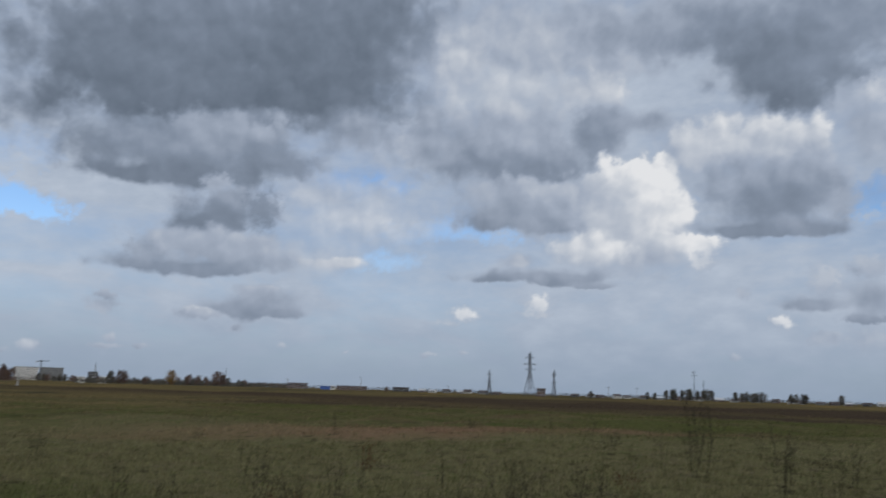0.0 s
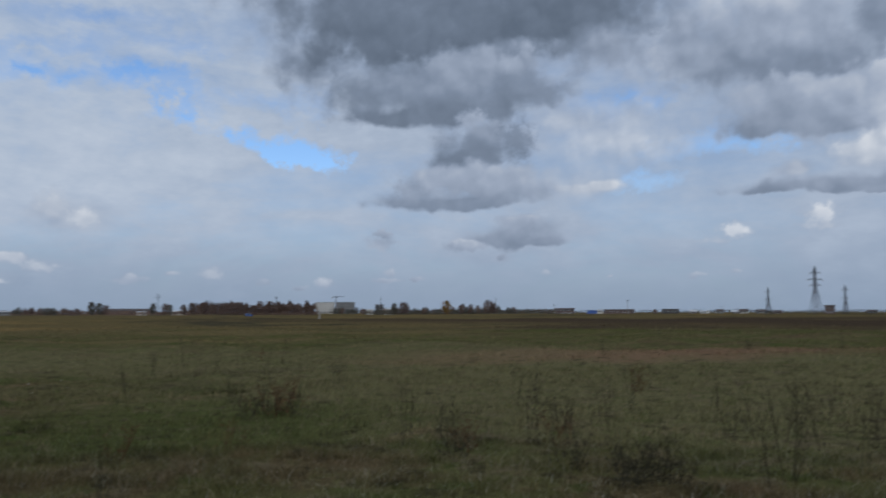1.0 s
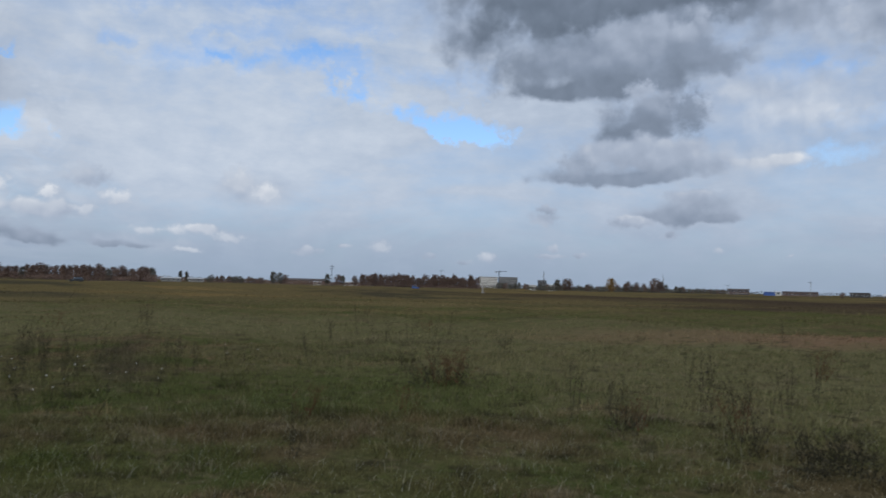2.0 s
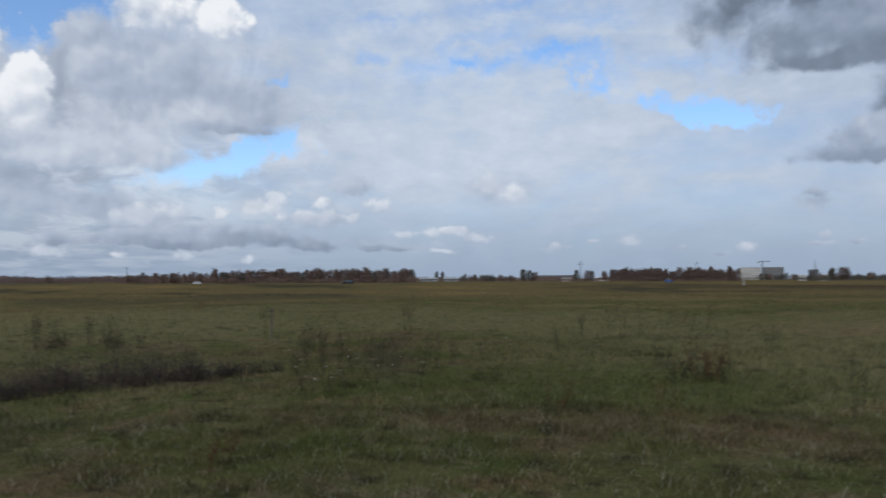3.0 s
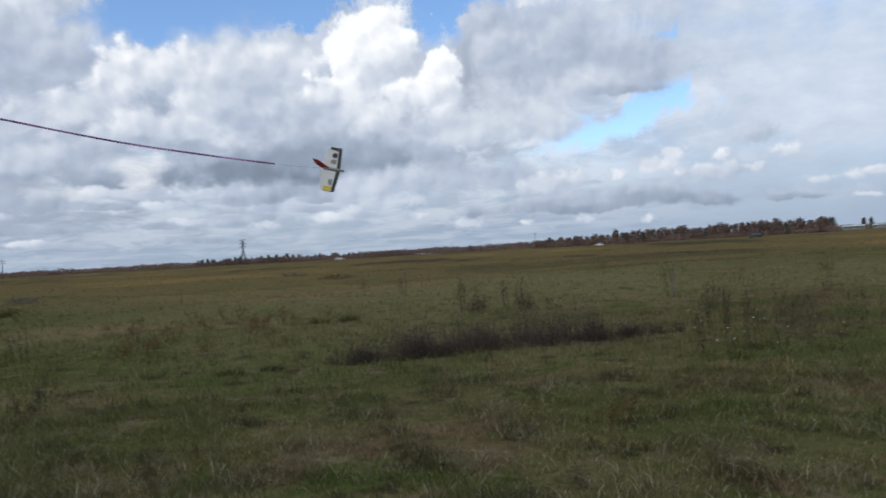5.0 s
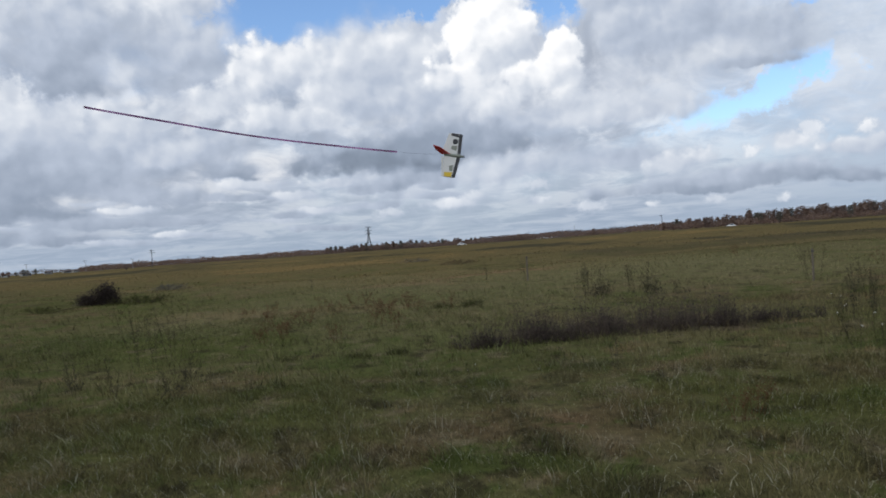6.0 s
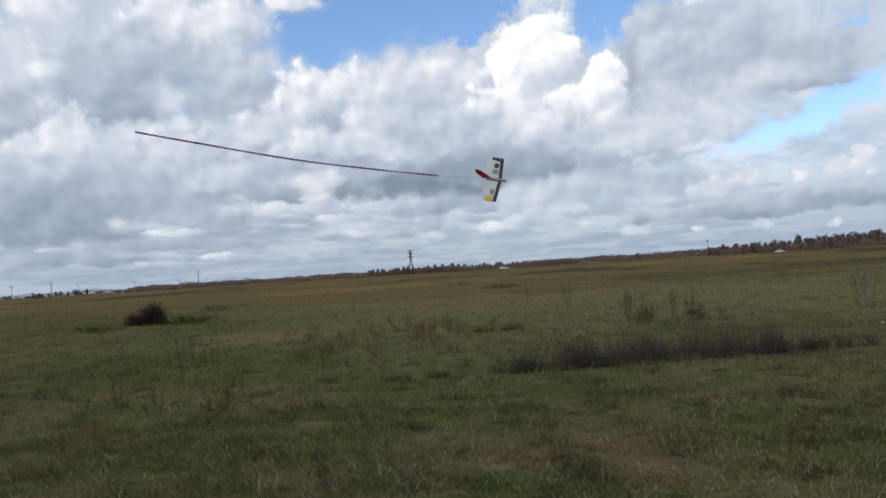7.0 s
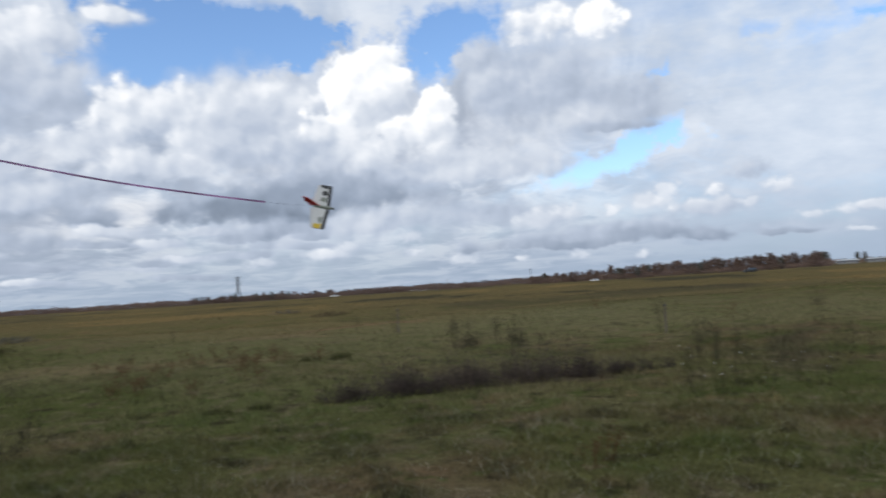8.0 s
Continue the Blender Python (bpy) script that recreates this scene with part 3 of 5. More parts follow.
def field_colour(T, where):
    """The meadow's colour from place to place, shared by the soil and the blades that grow on it."""
    wide = T.noise(where, 0.035, 5.0, 0.6).outputs[0]
    mid = T.noise(where, 0.35, 5.0, 0.65).outputs[0]
    green, straw, red, dark, hay = (0.088, 0.097, 0.031), (0.130, 0.114, 0.054), (0.225, 0.138, 0.086), (0.076, 0.060, 0.042), (0.178, 0.134, 0.064)
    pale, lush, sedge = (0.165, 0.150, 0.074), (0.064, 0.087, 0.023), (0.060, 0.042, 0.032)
    col = T.mix(T.step(T.m("MULTIPLY_ADD", wide, 0.5, T.m("MULTIPLY", mid, 0.5)), 0.34, 0.60), green, straw)
    col = T.mix(T.step(T.noise(where, 0.9, 4.0, 0.6).outputs[0], 0.54, 0.70, 0.0, 0.6), col, red)
    col = T.mix(T.step(T.noise(where, 0.55, 4.0, 0.6).outputs[1], 0.56, 0.72, 0.0, 0.65), col, (0.052, 0.056, 0.024))
    torn = T.v("MULTIPLY_ADD", T.v("SUBTRACT", T.noise(where, 0.12, 5.0, 0.6).outputs[1], (0.5, 0.5, 0.5)), (12.0, 12.0, 0.0), where)
    torn_near = T.v("MULTIPLY_ADD", T.v("SUBTRACT", T.noise(where, 0.5, 4.0, 0.6).outputs[1], (0.5, 0.5, 0.5)), (2.4, 2.4, 0.0), where)
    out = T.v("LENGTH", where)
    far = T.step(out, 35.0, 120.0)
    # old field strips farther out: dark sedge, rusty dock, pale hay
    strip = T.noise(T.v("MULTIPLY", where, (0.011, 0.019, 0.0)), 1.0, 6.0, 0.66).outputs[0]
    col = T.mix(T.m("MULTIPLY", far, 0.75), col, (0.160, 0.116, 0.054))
    col = T.mix(T.m("MULTIPLY", far, T.step(strip, 0.52, 0.60)), col, (0.070, 0.060, 0.038))
    col = T.mix(T.m("MULTIPLY", far, T.step(strip, 0.46, 0.39)), col, (0.210, 0.145, 0.062))
    # patches a few steps wide: lush green, withered russet, damp and dark
    blotch = T.node("ShaderNodeSeparateColor", (T.noise(torn_near, 0.42, 5.0, 0.62).outputs[1],)).outputs
    nearer = T.step(out, 90.0, 30.0, 0.3, 1.0)
    col = T.mix(T.m("MULTIPLY", nearer, T.step(blotch[0], 0.52, 0.62, 0.0, 0.7)), col, lush)
    col = T.mix(T.m("MULTIPLY", nearer, T.step(blotch[1], 0.53, 0.64, 0.0, 0.7)), col, (0.128, 0.088, 0.052))
    col = T.mix(T.m("MULTIPLY", nearer, T.step(blotch[2], 0.55, 0.66, 0.0, 0.65)), col, (0.050, 0.048, 0.026))
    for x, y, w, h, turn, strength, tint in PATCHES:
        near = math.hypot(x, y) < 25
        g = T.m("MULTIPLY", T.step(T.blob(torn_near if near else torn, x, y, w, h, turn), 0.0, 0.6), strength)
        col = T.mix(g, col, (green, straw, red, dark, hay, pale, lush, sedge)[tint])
    # small tufts, lush or withered, all over
    tuft = T.noise(where, 1.9, 5.0, 0.7).outputs[1]
    ch = T.node("ShaderNodeSeparateColor", (tuft,)).outputs
    near_by = T.step(out, 60.0, 14.0, 0.25, 1.0)
    col = T.mix(T.m("MULTIPLY", near_by, T.step(ch[0], 0.53, 0.66, 0.0, 0.7)), col, lush)
    col = T.mix(T.m("MULTIPLY", near_by, T.step(ch[1], 0.53, 0.64, 0.0, 0.75)), col, (0.165, 0.135, 0.082))
    return T.mix(T.m("MULTIPLY", near_by, T.step(ch[2], 0.53, 0.64, 0.0, 0.8)), col, (0.040, 0.034, 0.020))


def build_ground(T, where):
    mid = T.noise(where, 0.8, 5.0, 0.65).outputs[0]
    grain = T.noise(where, 9.0, 6.0, 0.7).outputs[0]
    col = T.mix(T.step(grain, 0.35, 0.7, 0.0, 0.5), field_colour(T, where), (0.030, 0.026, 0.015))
    return col, 0.9, T.m("MULTIPLY_ADD", mid, 0.6, grain), 0.06, {"Specular IOR Level": 0.0}


def build_grass(T, where):
    own = T.node("ShaderNodeNewGeometry").outputs["Random Per Island"]
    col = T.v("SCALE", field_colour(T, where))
    T.tree.links.new(T.step(own, 0.0, 0.9, 0.65, 1.75, "LINEAR"), col.node.inputs["Scale"])
    # near the camera some blades turn pale: dry straw, and glints painted as colour
    pale = T.m("MULTIPLY", T.step(own, 0.88, 0.97, 0.0, 0.75), T.step(T.v("LENGTH", where), 14.0, 6.0))
    return T.mix(pale, col, (0.37, 0.36, 0.28)), 0.6, None, 0, {"Specular IOR Level": 0.05}


material("field", build_ground)
material("grass", build_grass, 0.3)
leafy("dry_weed", [(0.0, (0.045, 0.033, 0.022)), (0.5, (0.093, 0.066, 0.042)), (1.0, (0.173, 0.128, 0.078))])
leafy("dark_weed", [(0.0, (0.034, 0.028, 0.026)), (0.6, (0.070, 0.056, 0.050)), (1.0, (0.150, 0.118, 0.092))])
leafy("olive_weed", [(0.0, (0.036, 0.034, 0.024)), (0.5, (0.064, 0.058, 0.038)), (1.0, (0.105, 0.094, 0.062))])
leafy("rusty_weed", [(0.0, (0.065, 0.034, 0.021)), (0.5, (0.124, 0.065, 0.036)), (1.0, (0.182, 0.111, 0.065))])
leafy("green_weed", [(0.0, (0.035, 0.042, 0.015)), (0.5, (0.062, 0.068, 0.024)), (1.0, (0.11, 0.105, 0.045))])
# brown and olive leaves, their colours lifted and greyed to carry distance haze
leafy("hazed_autumn_leaf", [(0.0, (0.150, 0.116, 0.106)), (0.4, (0.195, 0.142, 0.120)), (0.75, (0.235, 0.160, 0.125)), (1.0, (0.26, 0.19, 0.135))])
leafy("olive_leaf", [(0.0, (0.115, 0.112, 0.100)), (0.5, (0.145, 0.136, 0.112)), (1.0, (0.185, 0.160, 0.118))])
leafy("yellow_leaf", [(0.0, (0.20, 0.13, 0.05)), (0.5, (0.30, 0.19, 0.07)), (1.0, (0.38, 0.25, 0.10))])
# woods beyond a kilometre: distance haze painted in as paler, greyer leaves
leafy("hazed_far_leaf", [(0.0, (0.17, 0.160, 0.165)), (0.5, (0.20, 0.180, 0.178)), (1.0, (0.23, 0.198, 0.182))])
leafy("petal", [(0.0, (0.55, 0.53, 0.47)), (1.0, (0.82, 0.80, 0.76))])
painted("bark", (0.05, 0.042, 0.034), (0.11, 0.095, 0.08), 2.0, 0.9, 0.03)
painted("birch_bark", (0.22, 0.21, 0.19), (0.10, 0.09, 0.08), 2.0, 0.85, 0.02)
painted("steel", (0.026, 0.028, 0.031), (0.055, 0.058, 0.062), 1.0, 0.75, 0.004, 0.0)
painted("concrete", (0.34, 0.33, 0.31), (0.22, 0.215, 0.20), 1.0, 0.85, 0.01)
painted("white_wall", (0.74, 0.73, 0.69), (0.55, 0.54, 0.50), 0.5, 0.8, 0.01)
painted("grey_wall", (0.26, 0.26, 0.25), (0.18, 0.18, 0.175), 0.5, 0.85, 0.01)
painted("brick_wall", (0.15, 0.10, 0.085), (0.10, 0.07, 0.062), 0.6, 0.85, 0.01)
painted("dark_wall", (0.075, 0.07, 0.068), (0.045, 0.043, 0.042), 0.6, 0.85, 0.01)
painted("pale_roof", (0.55, 0.56, 0.57), (0.40, 0.41, 0.42), 0.6, 0.6, 0.01)
painted("dark_roof", (0.10, 0.075, 0.065), (0.06, 0.05, 0.048), 0.6, 0.75, 0.01)
painted("blue_paint", (0.05, 0.12, 0.38), (0.04, 0.085, 0.26), 0.8, 0.5, 0.004)
painted("white_paint", (0.80, 0.80, 0.79), (0.68, 0.68, 0.67), 0.8, 0.35, 0.002)
painted("dark_paint", (0.03, 0.032, 0.034), (0.02, 0.02, 0.021), 0.8, 0.35, 0.002)
painted("rubber", (0.018, 0.018, 0.018), (0.03, 0.029, 0.028), 4.0, 0.85, 0.004)
painted("old_wood", (0.085, 0.068, 0.052), (0.14, 0.12, 0.098), 3.0, 0.9, 0.01)
painted("foam", (0.62, 0.63, 0.62), (0.48, 0.50, 0.49), 9.0, 0.55, 0.001)
painted("black_film", (0.016, 0.017, 0.018), (0.035, 0.035, 0.036), 9.0, 0.35, 0.001)
painted("red_film", (0.62, 0.045, 0.05), (0.45, 0.03, 0.04), 9.0, 0.4, 0.001)
painted("yellow_film", (0.66, 0.47, 0.03), (0.50, 0.34, 0.03), 9.0, 0.4, 0.001)
painted("grey_green_film", (0.16, 0.18, 0.15), (0.24, 0.26, 0.22), 9.0, 0.45, 0.001)
painted("ribbon", (0.46, 0.22, 0.42), (0.36, 0.16, 0.34), 3.0, 0.5, 0.001)
material("window_glass", lambda T, where: ((0.05, 0.065, 0.085), 0.08, None, 0, {"Specular IOR Level": 0.6}))

# ---- the field ----
RNG = np.random.default_rng(11)
WAVES = [(RNG.uniform(0, 2 * np.pi), RNG.uniform(0, 2 * np.pi), length, height)
         for length, height in ((2.3, 0.012), (3.7, 0.02), (6.1, 0.03), (11.0, 0.05), (19.0, 0.06), (47.0, 0.09), (120.0, 0.16), (310.0, 0.25)) for _ in range(2)]


def ground_z(x, y):
    """The height of the field, which rolls very gently and is level where the camera stands."""
    x, y = np.asarray(x, float), np.asarray(y, float)
    z = 0.0 * x
    for way, phase, length, height in WAVES:
        z = z + height * (np.sin((x * np.cos(way) + y * np.sin(way)) * 2 * np.pi / length + phase) - np.sin(phase))
    r = np.hypot(x, y)
    return z * np.clip((r - 3.0) / 25.0, 0.12, 1.0) * np.clip((4000 - r) / 2000, 0.0, 1.0)


def at(left, far, up=0.0):
    """A place by degrees to the left of +y and metres from the camera's stand."""
    x, y = -math.sin(radians(left)) * far, math.cos(radians(left)) * far
    return Vector((x, y, float(ground_z(x, y)) + up))


def mesh_from(name, verts, faces, mat):
    me = bpy.data.meshes.new(name)
    me.from_pydata(verts, [], faces)
    me.materials.append(MATS[mat])
    me.update()
    return me


def smooth(me):
    me.polygons.foreach_set("use_smooth", np.ones(len(me.polygons), bool))
    return me


rings = np.concatenate([[0.0], np.geomspace(0.6, 4900, 190)])
spokes = np.linspace(0, 2 * np.pi, 241)[:-1]
gx, gy = rings[1:, None] * np.cos(spokes), rings[1:, None] * np.sin(spokes)
gv = np.stack([gx, gy, ground_z(gx, gy)], -1).reshape(-1, 3)
ns = len(spokes)
gf = [(0, 1 + k, 1 + (k + 1) % ns) for k in range(ns)]
for i in range(len(rings) - 2):
    a, b = 1 + i * ns, 1 + (i + 1) * ns
    gf += [(a + k, b + k, b + (k + 1) % ns, a + (k + 1) % ns) for k in range(ns)]
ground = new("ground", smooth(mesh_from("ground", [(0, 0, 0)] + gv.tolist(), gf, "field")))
tagged(ground, "wide flat autumn meadow of mixed green and straw-brown grass", "ground", kind="structure")


def ribbon_mesh(name, root, tip, bend, width, mat, face=None):
    """Many bent blades in one mesh: a quad and a tip each. Arrays of roots, tips, bends of the middle and widths."""
    n = len(root)
    if face is None:
        face = RNG.uniform(0, np.pi, n)
    across = np.stack([np.cos(face), np.sin(face), np.zeros(n)], -1) * width[:, None] / 2
    mid = (root + tip) / 2 + bend
    v = np.stack([root - across, root + across, mid + across * 0.8, mid - across * 0.8, tip], 1).reshape(-1, 3)
    k = np.arange(n)[:, None] * 5
    loops = (k + np.array([0, 1, 2, 3, 3, 2, 4])).ravel()
    starts = (np.arange(n)[:, None] * 7 + np.array([0, 4])).ravel()
    me = bpy.data.meshes.new(name)
    me.vertices.add(len(v)), me.loops.add(len(loops)), me.polygons.add(len(starts))
    me.vertices.foreach_set("co", v.ravel())
    me.loops.foreach_set("vertex_index", loops.astype(np.int32))
    me.polygons.foreach_set("loop_start", starts.astype(np.int32))
    me.polygons.foreach_set("loop_total", np.tile([4, 3], n).astype(np.int32))
    me.materials.append(MATS[mat])
    me.update(calc_edges=True)
    me.validate()
    return me


def lumps(x, y, size, seed):
    """A smooth uneven field between 0 and 1, for clumps and bare spots."""
    r = np.random.default_rng(seed)
    s = 0.0 * x
    for k in range(7):
        w, p, l = r.uniform(0, 2 * np.pi), r.uniform(0, 2 * np.pi), size * r.uniform(0.5, 1.9)
        s = s + np.sin((x * np.cos(w) + y * np.sin(w)) * 2 * np.pi / l + p)
    return np.clip(0.5 + s / 7, 0, 1)


def meadow(count, near, far, tall, wide, thin_by=0.5, lo=-32, hi=136, sway=0.5):
    """Grass roots thrown over a fan of the field in front of the camera's turn."""
    left = np.radians(RNG.uniform(lo, hi, count))
    r = np.sqrt(RNG.uniform(near ** 2, far ** 2, count))
    x, y = -np.sin(left) * r, np.cos(left) * r
    clump = lumps(x, y, 1.3, 5) * 0.6 + lumps(x, y, 6.0, 6) * 0.4
    keep = RNG.uniform(0, 1, count) < 1 - thin_by + thin_by * clump * 1.4
    x, y, clump = x[keep], y[keep], clump[keep]
    n = len(x)
    h = tall * RNG.uniform(0.35, 1.0, n) ** 1.2 * (0.35 + 1.0 * clump + 1.1 * np.clip(lumps(x, y, 0.55, 9) - 0.55, 0, 1) * 3)
    h = np.minimum(h, tall * 1.7)
    lean = RNG.normal(0, sway, (n, 2)) + np.array([0.18, -0.10])
    root = np.stack([x, y, ground_z(x, y) - 0.01], -1)
    tip = root + np.stack([lean[:, 0] * h, lean[:, 1] * h, h], -1)
    bend = np.stack([-lean[:, 0] * h * 0.22, -lean[:, 1] * h * 0.22, h * 0.07], -1)
    return root, tip, bend, wide * RNG.uniform(0.5, 1.3, n)


bands = [meadow(300000, 3.2, 10.0, 0.088, 0.0062, 0.75, sway=0.65), meadow(180000, 9.5, 24.0, 0.12, 0.011, 0.65),
         meadow(140000, 23.0, 70.0, 0.13, 0.024, 0.6), meadow(50000, 68.0, 220.0, 0.18, 0.09)]
# taller pale seed stalks, thinly scattered
bands += [meadow(3500, 3.4, 12.0, 0.15, 0.0035, 0.9, sway=0.3), meadow(7000, 12.0, 40.0, 0.26, 0.008, 0.9, sway=0.3)]
# round and behind the camera's stand
bands += [meadow(30000, 0.3, 3.3, 0.10, 0.008, 0.6, 0, 360), meadow(45000, 3.2, 14.0, 0.12, 0.014, 0.6, 136, 328), meadow(15000, 14.0, 60.0, 0.14, 0.04, 0.6, 136, 328)]
grass = new("grass", ribbon_mesh("grass", *[np.concatenate(c) for c in zip(*bands)], "grass"))
tagged(grass, "uncut autumn meadow grass, green blades mixed with pale dry straw", "grass", kind="stuff")

# ---- building helpers ----
def part(name, bm, mat, parent, label=""):
    """Links a bmesh as one mesh object under a thing or a part."""
    me = bpy.data.meshes.new(name)
    bm.to_mesh(me)
    bm.free()
    me.materials.append(MATS[mat])
    ob = new(name, me)
    ob.parent = parent
    return tagged(ob, label)


def thing(name, where, label, category, group="", turn=0.0):
    ob = new(name)
    ob.empty_display_size = 0.3
    ob.matrix_world = Matrix.Translation(where) @ pose(0, 0, 0, 0, 0, turn)
    return tagged(ob, label, category, group)


def box(bm, x, y, z, w, d, h, bevel=0.0):
    """A block from its middle on the floor plan, its foot and its sizes."""
    made = bmesh.ops.create_cube(bm, size=1.0, matrix=Matrix.Translation((x, y, z + h / 2)) @ Matrix.Diagonal((w, d, h, 1)))
    if bevel:
        edges = list({e for v in made["verts"] for e in v.link_edges})
        bmesh.ops.bevel(bm, geom=edges, offset=bevel, segments=2, profile=0.5, affect="EDGES")
    return bm


def bar(bm, a, b, w, w2=None, sides=4):
    """A straight bar between two places, tapered if asked."""
    a, b = Vector(a), Vector(b)
    m = Matrix.Translation((a + b) / 2) @ (b - a).to_track_quat("Z", "Y").to_matrix().to_4x4()
    bmesh.ops.create_cone(bm, cap_ends=True, segments=sides, radius1=w / 2, radius2=(w if w2 is None else w2) / 2, depth=(b - a).length, matrix=m)
    return bm


# ---- trees ----
def tree_meshes(seed, tall, wide, clumps, bare=0.22, slim=1.0):
    """A trunk with limbs, and a crown of many small leaf clumps with gaps: two meshes for a tree of that size."""
    r = np.random.default_rng(seed)
    bm = bmesh.new()
    foot = bare * tall
    lean = r.normal(0, 0.02, 2) * tall
    top = Vector((lean[0], lean[1], tall * 0.9))
    bar(bm, (0, 0, -0.3), top * 0.5, tall * 0.032, tall * 0.02, 7)
    bar(bm, top * 0.5, top, tall * 0.02, tall * 0.005, 6)
    heads = [(Vector((lean[0], lean[1], tall * 0.86)), wide * 0.26)]
    for k in range(9):
        h = foot + (tall * 0.86 - foot) * (k + r.uniform(0.2, 0.8)) / 9
        a = r.uniform(0, 2 * np.pi)
        reach = wide * 0.5 * r.uniform(0.55, 1.0) * (1.0 - 0.55 * abs((h - foot) / (tall - foot) - 0.42) * 1.6)
        base = top * (h / top.z)
        tip = base + Vector((math.cos(a) * reach, math.sin(a) * reach, reach * r.uniform(0.5, 1.1) * slim))
        bar(bm, base, tip, tall * 0.010, tall * 0.003, 5)
        heads.append((base.lerp(tip, 0.75), wide * r.uniform(0.2, 0.34)))
        heads.append((base.lerp(tip, 0.35), wide * r.uniform(0.16, 0.26)))
    trunk = bpy.data.meshes.new("trunk")
    bm.to_mesh(trunk), bm.free()
    # one soft dome, lobed by the limbs' own heads
    dome = clumps * 6 // 10
    d = r.normal(0, 1, (clumps, 3))
    d /= np.linalg.norm(d, axis=1)[:, None]
    reach = r.uniform(0.15, 1.0, clumps) ** 0.4
    turn = np.arctan2(d[:, 1], d[:, 0])
    lobe = 1 + 0.16 * np.sin(turn * 3 + seed) + 0.12 * np.sin(turn * 5 + d[:, 2] * 6 + seed * 2)
    p = d * (reach * lobe)[:, None] * np.array([wide * 0.5, wide * 0.5, tall * 0.42]) + np.array([lean[0] * 0.6, lean[1] * 0.6, tall * 0.54])
    pick = r.integers(0, len(heads), clumps - dome)
    mid = np.array([heads[k][0][:] for k in pick])
    rad = np.array([heads[k][1] for k in pick])
    p[dome:] = mid + d[dome:] * (rad * reach[dome:] * 0.8)[:, None]
    p[:, 2] = np.clip(p[:, 2], foot * 0.3 + tall * 0.02, tall)
    size = tall * r.uniform(0.022, 0.058, clumps)
    u = r.normal(0, 1, (clumps, 3)); u /= np.linalg.norm(u, axis=1)[:, None]
    w = np.cross(u, r.normal(0, 1, (clumps, 3))); w /= np.linalg.norm(w, axis=1)[:, None]
    s = size[:, None]
    v = np.stack([p - u * s, p + w * s * 0.7, p + u * s, p - w * s * 0.7], 1).reshape(-1, 3)
    f = (np.arange(clumps)[:, None] * 4 + np.arange(4)).tolist()
    crown = bpy.data.meshes.new("crown")
    crown.from_pydata(v.tolist(), [], f)
    return trunk, crown


TREE_KINDS = {}
for kind, seed, wide, slim, bare, leaf, bark in (("oak", 3, 0.75, 0.8, 0.16, "hazed_autumn_leaf", "bark"), ("ash", 4, 0.6, 1.0, 0.14, "hazed_autumn_leaf", "bark"),
                                           ("birch", 5, 0.42, 1.4, 0.2, "hazed_autumn_leaf", "birch_bark"), ("willow", 6, 0.95, 0.7, 0.06, "olive_leaf", "bark"),
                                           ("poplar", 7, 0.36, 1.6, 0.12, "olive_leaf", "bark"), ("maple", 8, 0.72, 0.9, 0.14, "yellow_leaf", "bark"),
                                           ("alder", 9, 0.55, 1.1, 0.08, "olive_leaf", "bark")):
    for twin in range(3):
        trunk, crown = tree_meshes(seed * 10 + twin, 10.0, 10.0 * wide, 720, bare * 0.2, slim)
        trunk.materials.append(MATS[bark]), crown.materials.append(MATS[leaf])
        TREE_KINDS[kind, twin] = trunk, crown
LOOKS = {"oak": "russet-brown broad crown", "ash": "brown thinning crown", "birch": "slim rusty crown and pale trunk", "willow": "low wide olive crown",
         "poplar": "narrow dark olive crown", "maple": "bright golden-yellow crown", "alder": "dull olive-brown crown"}
tree_rng = random.Random(4)


def tree(kind, left, far, tall, group):
    trunk, crown = TREE_KINDS[kind, tree_rng.randrange(3)]
    ob = thing("tree", at(left, far), f"tree with {LOOKS[kind]} at the meadow edge", "tree", group, tree_rng.uniform(0, 360))
    k = tall / 10.0
    for name, me in (("trunk", trunk), ("crown", crown)):
        p = new(name, me)
        p.parent = ob
        p.scale = (k * tree_rng.uniform(0.9, 1.1), k * tree_rng.uniform(0.9, 1.1), k)
    return ob


def by_top(top, far):
    """The height of a thing that far off whose top stands that many degrees over the horizon."""
    return EYE + far * math.tan(radians(top))


def row(group, left_a, left_b, top_a, top_b, far, step, kinds, uneven=0.2, depth=30):
    """A belt of trees between two bearings, with the height of its tops at both ends."""
    n = max(1, int(abs(left_a - left_b) / math.degrees(step / far)))
    for k in range(n):
        f = (k + tree_rng.uniform(0.1, 0.9)) / n
        d = far + tree_rng.uniform(0, depth)
        tall = by_top(top_a + (top_b - top_a) * f, d) * (1 + tree_rng.uniform(-uneven, uneven * 0.4))
        tree(tree_rng.choice(kinds), left_a + (left_b - left_a) * f, d, max(tall, 2.5), group)


brown = ("oak", "ash", "oak", "birch", "alder")
row("belt of brown trees", 77.8, 70.0, 0.55, 0.78, 520, 2.7, brown, 0.2)
row("belt of brown trees", 70.0, 57.8, 0.80, 0.90, 520, 2.4, brown, 0.2, 45)
row("belt of brown trees", 54.3, 50.2, 0.36, 0.32, 560, 2.6, ("oak", "willow", "ash"), 0.2)
row("birch belt", 43.3, 34.6, 0.80, 0.86, 600, 2.2, ("birch", "birch", "oak", "ash"), 0.26)
row("scrub by the tower blocks", 33.3, 30.8, 0.42, 0.38, 640, 3.2, ("alder", "oak"), 0.2)
